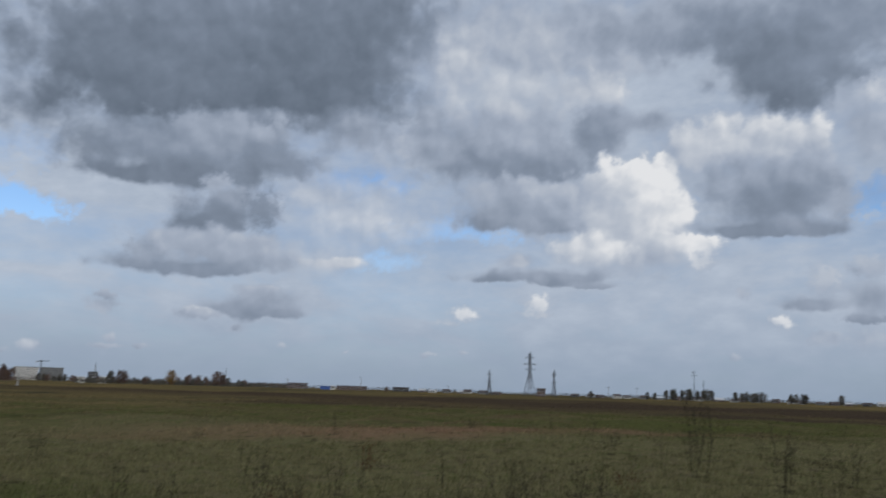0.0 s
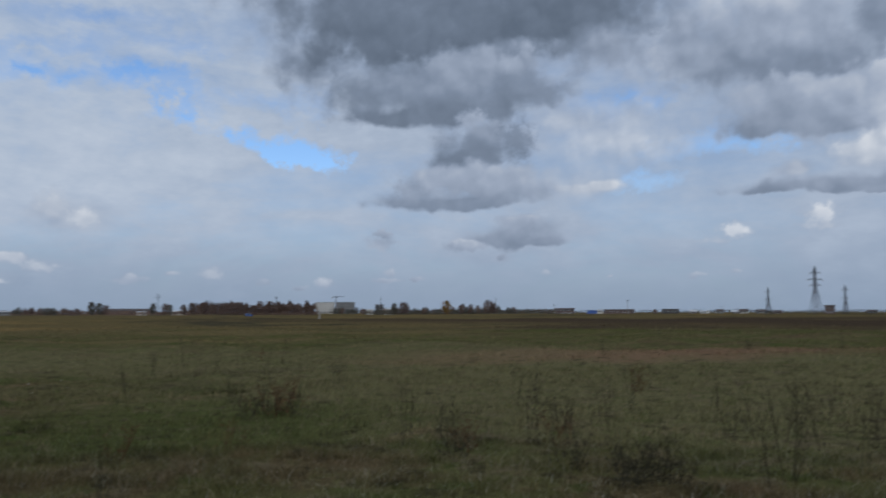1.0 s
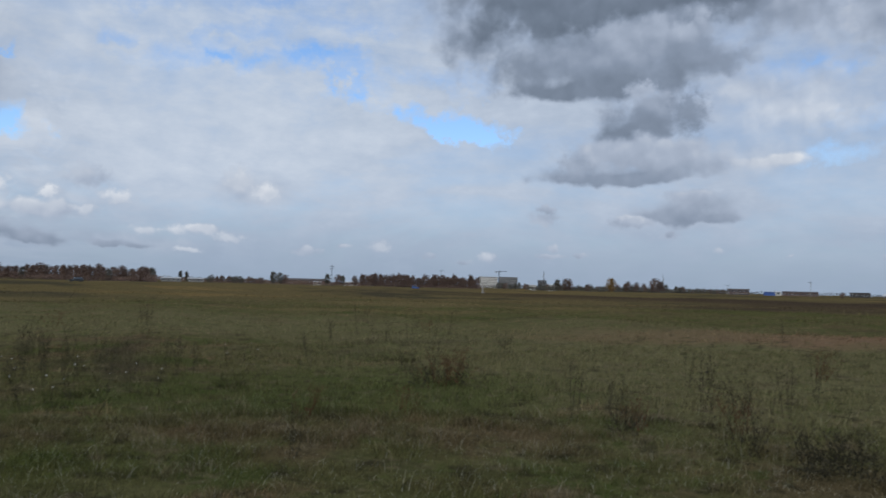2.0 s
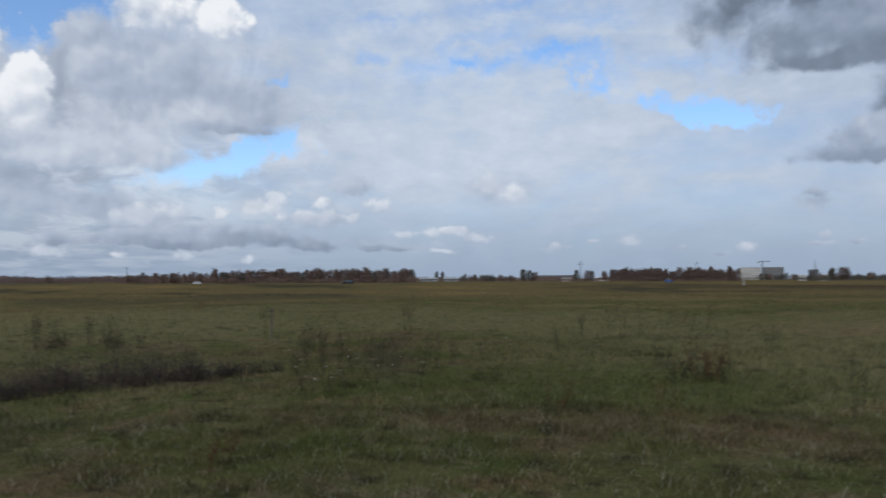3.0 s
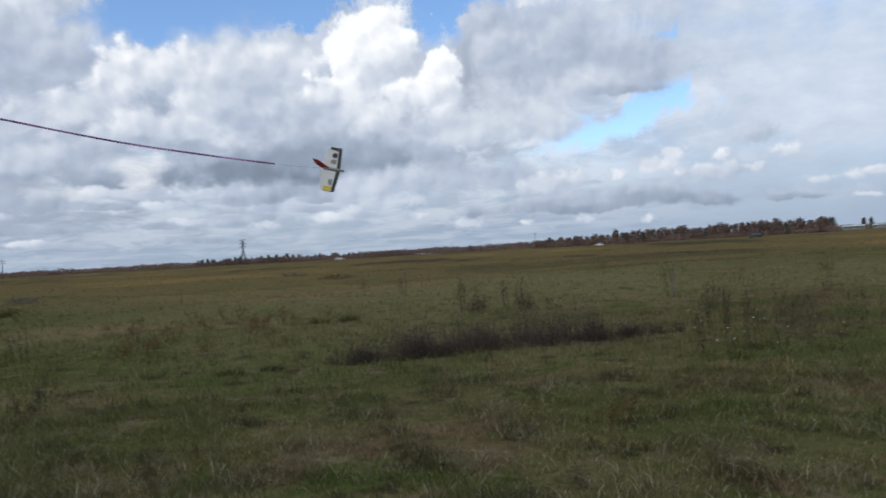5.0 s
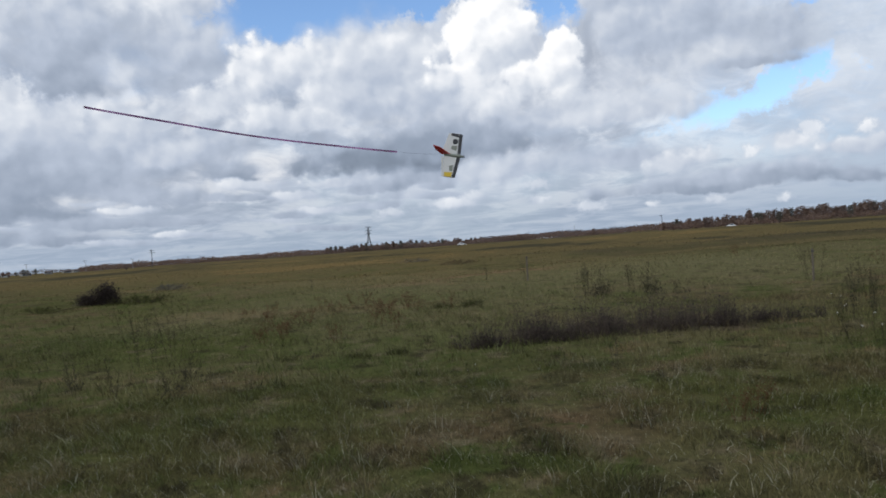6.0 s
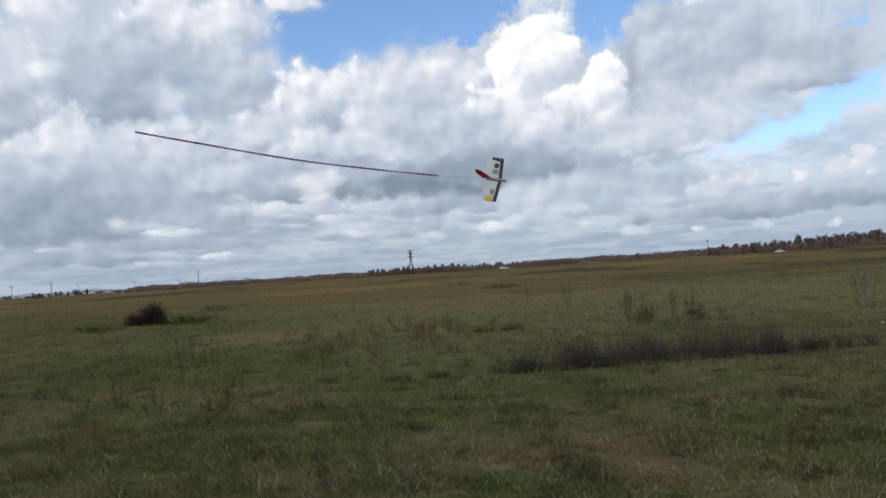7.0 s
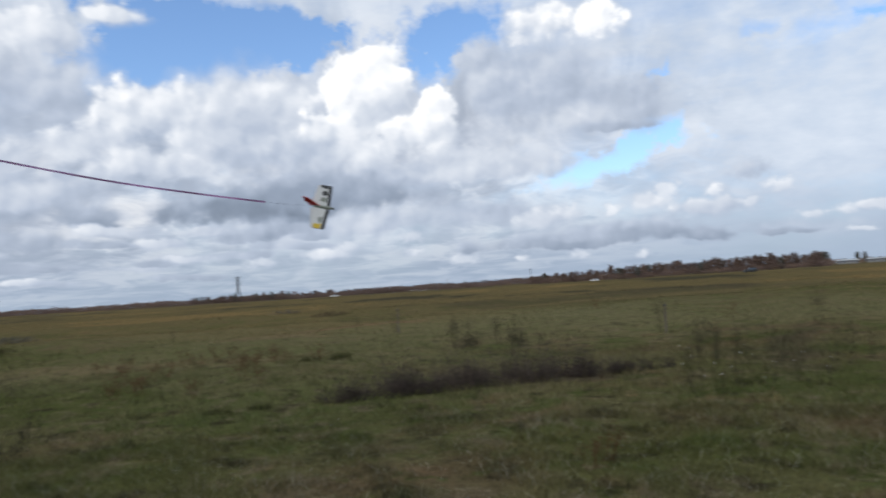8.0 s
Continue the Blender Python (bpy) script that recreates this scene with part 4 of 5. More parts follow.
row("low wood", 30.4, 17.0, 0.36, 0.22, 600, 2.8, ("oak", "alder", "willow", "ash"), 0.25)
row("low wood", 24.5, 19.5, 0.52, 0.48, 640, 4.5, ("oak", "alder", "ash"), 0.25)
row("dark clump by the power line", -9.9, -13.4, 0.60, 0.72, 640, 3.6, ("poplar", "alder", "willow"), 0.12, 12)
row("second clump by the power line", -14.5, -16.6, 0.60, 0.62, 700, 4, ("alder", "willow"), 0.1, 12)
row("third clump by the power line", -17.9, -19.3, 0.6, 0.55, 700, 4, ("alder", "willow"), 0.1, 12)
row("thin wood by the lattice mast", 102.3, 96.0, 0.36, 0.54, 680, 3.0, brown, 0.25)
row("thin wood by the lattice mast", 96.0, 87.4, 0.46, 0.22, 700, 3.6, brown, 0.3)
row("trees by the far village", 125.0, 121.5, 0.24, 0.32, 800, 4.5, ("alder", "oak", "willow"), 0.25)
for kind, left_at, top in (("alder", 49.58, 0.80), ("alder", 49.1, 0.72), ("oak", 48.8, 0.58), ("alder", 45.75, 0.70), ("oak", 44.95, 0.68), ("alder", 44.6, 0.62),
                           ("ash", 43.7, 0.62), ("alder", 28.8, 0.76), ("oak", 28.2, 0.78), ("ash", 27.9, 0.7), ("maple", 24.95, 0.88), ("oak", 23.8, 0.62), ("oak", 23.2, 0.55),
                           ("oak", 21.95, 0.86), ("ash", 21.5, 0.7), ("oak", 26.6, 0.40), ("birch", 72.0, 0.94), ("oak", 61.2, 0.96), ("poplar", 56.0, 0.62), ("poplar", 55.57, 0.60),
                           ("oak", 82.6, 0.42), ("alder", -4.9, 0.40), ("alder", -8.8, 0.46), ("alder", -9.3, 0.40), ("alder", -21.1, 0.52), ("oak", 9.9, 0.26), ("oak", 116.1, 0.24), ("ash", 58.2, 0.78)):
    tree(kind, left_at, 590, by_top(top, 590), "single trees along the horizon")


def far_scrub(name, label, left_a, left_b, far, tall, mat, count, seed):
    """A low distant line of bushes and woods that nobody could count: many small leaf clumps along an arc."""
    r = np.random.default_rng(seed)
    a = np.radians(r.uniform(left_a, left_b, count))
    d = far + r.uniform(0, 60, count)
    x, y = -np.sin(a) * d, np.cos(a) * d
    top = tall * (0.45 + 0.55 * lumps(x, y, 60, seed) + 0.35 * (lumps(x, y, 14, seed + 1) - 0.5))
    z = ground_z(x, y) + top * r.uniform(0, 1, count) ** 0.6
    p = np.stack([x, y, z], -1)
    s = (tall * 0.09 * r.uniform(0.5, 1.3, count))[:, None]
    u = r.normal(0, 1, (count, 3)); u /= np.linalg.norm(u, axis=1)[:, None]
    w = np.cross(u, r.normal(0, 1, (count, 3))); w /= np.linalg.norm(w, axis=1)[:, None]
    v = np.stack([p - u * s, p + w * s, p + u * s, p - w * s], 1).reshape(-1, 3)
    ob = new(name, mesh_from(name, v.tolist(), (np.arange(count)[:, None] * 4 + np.arange(4)).tolist(), mat))
    return tagged(ob, label, "woods", kind="stuff")


far_scrub("far_woods", "long low line of bare brown woods on the horizon", 60, 135, 1700, 9.0, "hazed_far_leaf", 20000, 21)
far_scrub("far_woods", "hazy wooded ridge rising behind the far village", 76, 91, 1500, 11.0, "hazed_far_leaf", 9000, 22)
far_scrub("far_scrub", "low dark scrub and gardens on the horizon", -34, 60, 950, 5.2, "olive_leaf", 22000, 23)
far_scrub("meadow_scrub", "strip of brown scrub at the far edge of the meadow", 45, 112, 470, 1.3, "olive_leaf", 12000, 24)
far_scrub("undergrowth", "brown undergrowth along the foot of a tree belt", 57.5, 78, 516, 4.8, "hazed_autumn_leaf", 15000, 25)
far_scrub("undergrowth", "rusty undergrowth along the foot of a birch belt", 34.4, 43.6, 592, 3.6, "hazed_autumn_leaf", 5000, 26)
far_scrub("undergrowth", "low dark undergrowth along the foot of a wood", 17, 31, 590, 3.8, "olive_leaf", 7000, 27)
far_scrub("undergrowth", "brown hedge line between farm sheds on the horizon", 43.4, 58, 610, 4.2, "hazed_autumn_leaf", 7000, 31)
far_scrub("undergrowth", "low brown undergrowth along the foot of thin woods", 87, 102.5, 676, 5.2, "hazed_autumn_leaf", 14000, 28)
far_scrub("undergrowth", "low brown undergrowth along the foot of a far wood", 102, 119, 815, 6.4, "hazed_autumn_leaf", 14000, 29)
far_scrub("undergrowth", "low brown undergrowth along the foot of far trees", 77, 90, 690, 6.0, "hazed_autumn_leaf", 8000, 30)


# ---- power lines and masts ----
def lattice_pylon(left, far, tall, base, arms, label, turn=20.0):
    """A steel lattice pylon: four tapered legs, zigzag bracing, crossarms with insulators and a peak."""
    ob = thing("power_pylon", at(left, far), label, "pylon", "steel pylons", left + turn)
    waist, neck = tall * 0.52, base * 0.2

    def half(z):
        return (base + (neck * 1.1 - base) * min(z / waist, 1.0)) / 2 if z < waist else neck * 0.55 * (1 - 0.35 * (z - waist) / (tall - waist))
    for sx, sy in ((1, 1), (1, -1), (-1, 1), (-1, -1)):
        bm = bmesh.new()
        bar(bm, (sx * half(0), sy * half(0), -0.5), (sx * half(waist), sy * half(waist), waist), 0.44)
        bar(bm, (sx * half(waist), sy * half(waist), waist), (sx * half(tall * 0.95), sy * half(tall * 0.95), tall * 0.95), 0.36)
        part("leg", bm, "steel", ob)
    bm = bmesh.new()
    z = 0.0
    while z < tall * 0.92:
        up_by = max(half(z) * 1.9, tall * 0.05)
        a, b = half(z), half(min(z + up_by, tall * 0.94))
        za, zb = z, min(z + up_by, tall * 0.94)
        for p, q in (((1, 1), (1, -1)), ((1, -1), (-1, -1)), ((-1, -1), (-1, 1)), ((-1, 1), (1, 1))):
            bar(bm, (p[0] * a, p[1] * a, za), (q[0] * b, q[1] * b, zb), 0.13)
            bar(bm, (q[0] * a, q[1] * a, za), (p[0] * b, p[1] * b, zb), 0.13)
            bar(bm, (p[0] * b, p[1] * b, zb), (q[0] * b, q[1] * b, zb), 0.13)
        z += up_by
    part("bracing", bm, "steel", ob)
    for z, reach in arms:
        bm = bmesh.new()
        h = half(z * tall)
        for s in (1, -1):
            bar(bm, (s * h, 0, z * tall), (s * reach, 0, z * tall + 0.2), 0.42, 0.24)
            bar(bm, (s * h, 0, z * tall + tall * 0.035), (s * reach, 0, z * tall + 0.2), 0.2, 0.12)
        arm = part("crossarm", bm, "steel", ob)
        for s in (1, -1):
            bm = bmesh.new()
            bar(bm, (s * reach, 0, z * tall + 0.1), (s * reach, 0, z * tall - 1.3), 0.22, 0.22, 6)
            part("insulator", bm, "grey_wall", arm)
    bm = bmesh.new()
    for sx, sy in ((1, 1), (1, -1), (-1, 1), (-1, -1)):
        bar(bm, (sx * half(tall * 0.95), sy * half(tall * 0.95), tall * 0.95), (0, 0, tall), 0.2, 0.12)
    part("peak", bm, "steel", ob)
    return ob


lattice_pylon(-0.53, 620, by_top(3.15, 620), 7.6, ((0.60, 4.4), (0.72, 5.6), (0.86, 3.8)), "tall grey steel lattice power pylon with three crossarms", 30)
lattice_pylon(2.40, 640, by_top(1.72, 640), 3.8, ((0.55, 1.9), (0.82, 1.9)), "narrow grey steel lattice pylon with short arms", 15)
lattice_pylon(-2.28, 640, by_top(1.82, 640), 3.8, ((0.55, 1.9), (0.82, 1.9)), "narrow grey steel lattice pylon with short arms", 15)
lattice_pylon(99.15, 700, by_top(1.68, 700), 6.4, ((0.70, 2.7), (0.83, 2.7), (0.97, 2.5)), "grey steel lattice pylon standing in front of thin woods", 15)


def pole(left, far, top, arms, label, thick=0.34):
    """A concrete or wooden line pole with its crossarms."""
    tall = by_top(top, far)
    ob = thing("power_pole", at(left, far), label, "pole", "line poles along the horizon", left)
    bm = bmesh.new()
    bar(bm, (0, 0, -0.5), (0, 0, tall), thick * 1.4, thick * 0.8, 8)
    part("shaft", bm, "concrete" if thick < 0.4 else "steel", ob)
    for k in range(arms):
        bm = bmesh.new()
        z, reach = tall * (0.93 - 0.11 * k), 1.7 + 0.5 * k
        bar(bm, (-reach, 0, z), (reach, 0, z), 0.22)
        arm = part("crossarm", bm, "steel", ob)
        for s in (-1, 0.0, 1):
            bm = bmesh.new()
            bar(bm, (s * reach * 0.95, 0, z), (s * reach * 0.95, 0, z + 0.45), 0.16, 0.1, 6)
            part("insulator", bm, "grey_wall", arm)
    return ob


for left_at, far_at, top_at, arms in ((-11.98, 650, 2.0, 2), (-12.6, 660, 1.33, 0), (-6.14, 800, 0.70, 1), (-8.1, 820, 0.68, 1), (11.77, 700, 0.9, 1), (17.0, 760, 0.62, 1),
                                      (37.36, 700, 1.24, 1), (45.42, 640, 1.34, 2), (83.98, 760, 0.71, 0), (77.8, 760, 0.98, 1), (126.0, 640, 0.85, 1), (123.7, 600, 1.02, 1), (122.1, 700, 0.70, 1),
                                      (118.6, 760, 0.66, 1), (115.66, 760, 0.56, 1), (114.38, 560, 1.18, 2), (112.0, 900, 0.45, 1), (5.4, 900, 0.45, 1)):
    pole(left_at, far_at, top_at, arms, "grey power-line pole with crossarm standing on the horizon", 0.42 if top_at > 0.9 else 0.34)


def mast(left, far, top, label):
    """A slim red-and-grey radio mast with short stubs."""
    tall = by_top(top, far)
    ob = thing("radio_mast", at(left, far), label, "mast", "", left)
    bm = bmesh.new()
    bar(bm, (0, 0, -0.5), (0, 0, tall * 0.62), 1.0, 0.7, 6)
    bar(bm, (0, 0, tall * 0.6), (0, 0, tall), 0.5, 0.2, 6)
    part("shaft", bm, "steel", ob)
    for k in range(3):
        bm = bmesh.new()
        box(bm, 0, 0, tall * (0.62 + 0.1 * k), 2.0 - 0.4 * k, 0.4, 0.5, 0.05)
        part("antenna", bm, "concrete", ob)


mast(21.31, 760, 1.25, "slim grey radio mast behind low woods")
mast(29.79, 820, 1.27, "thin radio mast rising behind a dark boxy building")

# ---- buildings on the horizon ----
def building(name, left, far, wide, deep, tall, wall, roof, label, storeys=1, bays=0, pitch=0.0, group="", turn=0.0, sill=0.0):
    """A house: walls, roof with eaves, and windows with frame, sill and pane on the side that shows."""
    ob = thing(name, at(left, far), label, "building", group, left + turn)
    bm = bmesh.new()
    box(bm, 0, 0, -0.6, wide, deep, tall + 0.6)
    wall_ob = part("wall", bm, wall, ob)
    bm = bmesh.new()
    if pitch:
        w, d, e = wide / 2 + 0.4, deep / 2 + 0.5, 0.16
        prof = [(-d, tall - 0.1), (0, tall + pitch), (d, tall - 0.1), (d, tall - 0.1 - e), (0, tall + pitch - e), (-d, tall - 0.1 - e)]
        a = [bm.verts.new((-w, y, z + 0.17)) for y, z in prof]
        b = [bm.verts.new((w, y, z + 0.17)) for y, z in prof]
        for k in range(6):
            bm.faces.new((a[k], a[(k + 1) % 6], b[(k + 1) % 6], b[k]))
        bm.faces.new(a[::-1]), bm.faces.new(b)
        bmesh.ops.recalc_face_normals(bm, faces=bm.faces)
        gable = bmesh.new()
        for s in (-1, 1):
            tri = [gable.verts.new((s * wide / 2 - o, y, z)) for o in (0, 0.25 * s) for y, z in ((-deep / 2, tall), (deep / 2, tall), (0, tall + pitch))]
            gable.faces.new(tri[:3]), gable.faces.new(tri[3:][::-1])
            for k in range(3):
                gable.faces.new((tri[k], tri[3 + k], tri[3 + (k + 1) % 3], tri[(k + 1) % 3]))
        bmesh.ops.recalc_face_normals(gable, faces=gable.faces)
        part("gable", gable, wall, ob)
    else:
        box(bm, 0, 0, tall, wide + 0.5, deep + 0.5, 0.35, 0.04)
    part("roof", bm, roof, ob)
    for s in range(storeys if bays else 0):
        for b in range(bays):
            z = sill + tall * (s + 0.34) / storeys
            h, w = min(1.5, tall / storeys * 0.55), min(2.2, wide / bays * 0.6)
            x = -wide / 2 + wide * (b + 0.5) / bays
            bm = bmesh.new()
            box(bm, x, -deep / 2, z, w, 0.10, h)
            win = part("window", bm, "white_paint" if storeys < 5 else "dark_wall", ob)
            bm = bmesh.new()
            box(bm, x, -deep / 2 - 0.045, z + 0.08, w - 0.16, 0.03, h - 0.16)
            part("pane", bm, "window_glass", win)
            bm = bmesh.new()
            box(bm, x, -deep / 2 - 0.12, z - 0.07, w + 0.2, 0.24, 0.06)
            part("sill", bm, "concrete", win)
    return ob


building("long_shed", 47.35, 700, 35, 14, by_top(0.16, 700), "brick_wall", "dark_roof", "long low brick farm shed with a dark red-brown roof", 1, 9, 1.6)
building("white_shed", 44.0, 660, 12, 8, 2.6, "white_wall", "pale_roof", "low white shed with a pale metal roof", 1, 3, 0.8)
building("white_shed", 46.45, 650, 7, 6, 2.4, "white_wall", "pale_roof", "small white shed beside dark trees", 1, 2, 0.7)
building("apartment_block", 33.87, 1500, 37, 14, by_top(0.76, 1500), "white_wall", "grey_wall", "unfinished white apartment block on the horizon", 7, 10, 0, "apartment blocks")
building("apartment_block", 32.4, 1520, 37, 14, by_top(0.78, 1520), "grey_wall", "grey_wall", "grey apartment block under construction", 7, 10, 0, "apartment blocks")
building("boxy_building", 29.9, 800, 8.6, 8, by_top(0.58, 800), "dark_wall", "dark_roof", "dark boxy brick building below a radio mast", 3, 3, 0)
building("warehouse", 30.6, 760, 7.5, 9, by_top(0.27, 760), "white_wall", "pale_roof", "low warehouse with a pale metal roof", 1, 3, 0.6)
building("warehouse", 29.2, 770, 9, 9, by_top(0.29, 770), "white_wall", "pale_roof", "low warehouse with a pale metal roof", 1, 3, 0.6)
building("farm_building", 16.3, 780, 19.5, 10, by_top(0.27, 780), "brick_wall", "dark_roof", "brown farm building with small white windows", 2, 6, 1.2)
building("storage_container", 14.3, 690, 8.6, 2.6, 2.6, "blue_paint", "blue_paint", "bright blue steel storage container at the meadow's edge")
building("white_shed", 13.75, 700, 4.5, 4, 2.6, "white_wall", "pale_roof", "small white shed beside a blue container", 1, 1, 0.6)
building("farm_building", 12.4, 900, 34, 10, by_top(0.14, 900), "brick_wall", "dark_roof", "long dull brown farm building on the horizon", 1, 8, 1.2)
building("dark_barn", 8.85, 900, 18.5, 10, by_top(0.2, 900), "dark_wall", "dark_roof", "dark flat-roofed barn on the horizon", 1, 4, 0)
building("brick_house", -1.35, 760, 8.2, 8, by_top(0.40, 760), "brick_wall", "dark_roof", "brick house beside a steel pylon", 2, 3, 0.8)
building("long_shed", 56.6, 580, 13, 8, 2.4, "grey_wall", "pale_roof", "pale long shed with a light metal roof between trees", 1, 4, 0.5)
building("long_shed", 54.95, 585, 11, 8, 2.2, "grey_wall", "pale_roof", "pale long shed with a light metal roof between trees", 1, 4, 0.4)
building("country_house", 58.35, 640, 9, 8, by_top(0.55, 640), "white_wall", "pale_roof", "pale two-storey country house behind brown trees", 2, 4, 2.0)
building("white_shed", 54.9, 760, 7, 6, 3.0, "white_wall", "pale_roof", "low pale shed at the far edge of the meadow", 1, 2, 0.6)
house_rng = random.Random(8)
for lo, hi, far, count in ((84.5, 90.0, 840, 9), (114.8, 121.0, 900, 9), (-24.0, -3.5, 860, 22), (1.5, 7.5, 880, 7), (121.5, 127.0, 880, 5)):
    for k in range(count):
        wall = house_rng.choice(("white_wall", "grey_wall", "brick_wall", "grey_wall", "dark_wall"))
        roof = house_rng.choice(("pale_roof", "dark_roof", "dark_roof", "dark_roof"))
        word = {"white_wall": "whitewashed", "grey_wall": "grey", "brick_wall": "brick", "dark_wall": "dark timber"}[wall]
        building("village_house", lo + (hi - lo) * (k + house_rng.uniform(0.1, 0.9)) / count, far + house_rng.uniform(-60, 60), house_rng.uniform(6, 9), 7, house_rng.uniform(1.8, 2.8),
                 wall, roof, f"small {word} village house with a {'pale' if roof == 'pale_roof' else 'dark'} gable roof", 1, 3, house_rng.uniform(1.0, 2.2), "village houses", house_rng.uniform(-25, 25))

crane = thing("tower_crane", at(33.06, 1490), "thin tower crane over an unfinished white apartment block", "crane", "", 33.0)
ch = by_top(1.24, 1490)
bm = bmesh.new()
bar(bm, (0, 0, -0.5), (0, 0, ch), 1.5, 1.3)
part("tower", bm, "steel", crane)
bm = bmesh.new()
bar(bm, (-7, 0, ch - 2), (14, 0, ch - 1), 1.1, 0.7)
part("jib", bm, "steel", crane)
bm = bmesh.new()
box(bm, -6.5, 0, ch - 4, 2.4, 1.4, 2.2, 0.1)
part("counterweight", bm, "concrete", crane)

post = thing("marker_post", at(34.27, 240), "slim whitewashed concrete marker post in the meadow", "post", "", 34)
bm = bmesh.new()
bar(bm, (0, 0, -0.4), (0, 0, by_top(0.44, 240)), 0.42, 0.34, 8)
part("shaft", bm, "concrete", post)
bm = bmesh.new()
box(bm, 0, 0, 0, 1.1, 1.1, 0.3, 0.05)
part("footing", bm, "concrete", post)


# ---- parked cars ----
def car(left, far, paint, label, turn, long=4.3, wide=1.75, tall=1.45, boxy=0.0):
    ob = thing("car", at(left, far, 0.0), label, "car", "cars parked on the meadow", left + turn)
    half, nose = long / 2, tall * 0.58
    prof = [(-half, 0.3), (-half, nose * 0.95), (-half * (0.62 + 0.36 * boxy), nose), (-half * (0.4 + 0.5 * boxy), tall), (half * 0.22, tall * 0.985), (half * 0.5, nose),
            (half * 0.97, nose * 0.86), (half, 0.32)]
    bm = bmesh.new()
    a = [bm.verts.new((x, -wide / 2 * (0.84 if z > nose * 1.02 else 1.0), z)) for x, z in prof]
    b = [bm.verts.new((x, wide / 2 * (0.84 if z > nose * 1.02 else 1.0), z)) for x, z in prof]
    for k in range(len(prof)):
        j = (k + 1) % len(prof)
        bm.faces.new((a[k], b[k], b[j], a[j]))
    bm.faces.new(a), bm.faces.new(b[::-1])
    bmesh.ops.recalc_face_normals(bm, faces=bm.faces)
    bmesh.ops.bevel(bm, geom=list(bm.edges), offset=0.05, segments=2, profile=0.5, affect="EDGES")
    body = part("body", bm, paint, ob)
    for s in (-1, 1):
        bm = bmesh.new()
        x0, x1, x2, x3 = -half * (0.5 + 0.4 * boxy), half * 0.42, half * 0.18, -half * (0.36 + 0.48 * boxy)
        y0, y1 = s * wide / 2 * 0.985, s * wide / 2 * 0.862
        q = [(x0, y0, nose * 1.03), (x1, y0, nose * 1.03), (x2, y1, tall * 0.94), (x3, y1, tall * 0.94)]
        v = [bm.verts.new(p) for p in q] + [bm.verts.new((p[0], p[1] + s * 0.02, p[2])) for p in q]
        for face in ((0, 1, 2, 3), (4, 5, 6, 7), (0, 1, 5, 4), (1, 2, 6, 5), (2, 3, 7, 6), (3, 0, 4, 7)):
            bm.faces.new([v[k] for k in face])
        bmesh.ops.recalc_face_normals(bm, faces=bm.faces)
        part("side_window", bm, "window_glass", body)
        for x in (-half * 0.62, half * 0.64):
            bm = bmesh.new()
            bmesh.ops.create_cone(bm, cap_ends=True, segments=18, radius1=0.33, radius2=0.33, depth=0.2, matrix=Matrix.Translation((x, s * (wide / 2 - 0.09), 0.33)) @ pose(0, 0, 0, 90))
            bmesh.ops.bevel(bm, geom=[e for e in bm.edges if not e.is_manifold or e.calc_face_angle(0) > 1], offset=0.03, segments=2, affect="EDGES")
            wheel = part("wheel", bm, "rubber", ob)
            bm = bmesh.new()
            bmesh.ops.create_cone(bm, cap_ends=True, segments=14, radius1=0.2, radius2=0.17, depth=0.03, matrix=Matrix.Translation((x, s * (wide / 2 + 0.015), 0.33)) @ pose(0, 0, 0, 90 * s))
            part("rim", bm, "steel", wheel)
        bm = bmesh.new()
        box(bm, half - 0.02, s * wide * 0.34, nose * 0.66, 0.06, 0.3, 0.14, 0.02)
        part("headlight", bm, "white_paint", ob)


car(92.3, 370, "white_paint", "white passenger car standing at the far side of the meadow", 4)
car(73.2, 400, "white_paint", "white passenger car standing before the brown tree belt", 186)
car(62.6, 300, "dark_paint", "dark boxy off-road car standing in the grass", 185, 4.6, 1.85, 1.75, 0.8)
car(39.25, 330, "blue_paint", "small blue van standing in the meadow", 8, 2.9, 1.5, 1.6, 0.9)

# ---- weeds, bushes and stakes in the meadow ----
def blades_at(r, n, spread, tall, width, lean=0.35, up_from=0.0):
    a, d = r.uniform(0, 2 * np.pi, n), spread * np.sqrt(r.uniform(0, 1, n))
    x, y = np.cos(a) * d, np.sin(a) * d
    h = tall * r.uniform(0.5, 1.0, n)
    l = r.normal(0, lean, (n, 2)) + np.stack([np.cos(a), np.sin(a)], -1) * lean * 0.5
    root = np.stack([x, y, np.full(n, up_from) - 0.03], -1)
    tip = root + np.stack([l[:, 0] * h, l[:, 1] * h, h], -1)
    bend = np.stack([-l[:, 0] * h * 0.15, -l[:, 1] * h * 0.15, h * 0.05], -1)
    return root, tip, bend, width * r.uniform(0.6, 1.3, n)


def leaf_tufts(r, centres, radius, count, size):
    """Small leaf-like flakes round given centres: roots, tips, bends, widths."""
    c = np.asarray(centres)[r.integers(0, len(centres), count)] + r.normal(0, 1, (count, 3)) * radius
    d = r.normal(0, 1, (count, 3)); d /= np.linalg.norm(d, axis=1)[:, None]
    s = size * r.uniform(0.5, 1.3, count)
    return c, c + d * s[:, None], d[:, [1, 2, 0]] * s[:, None] * 0.08, s * 0.45


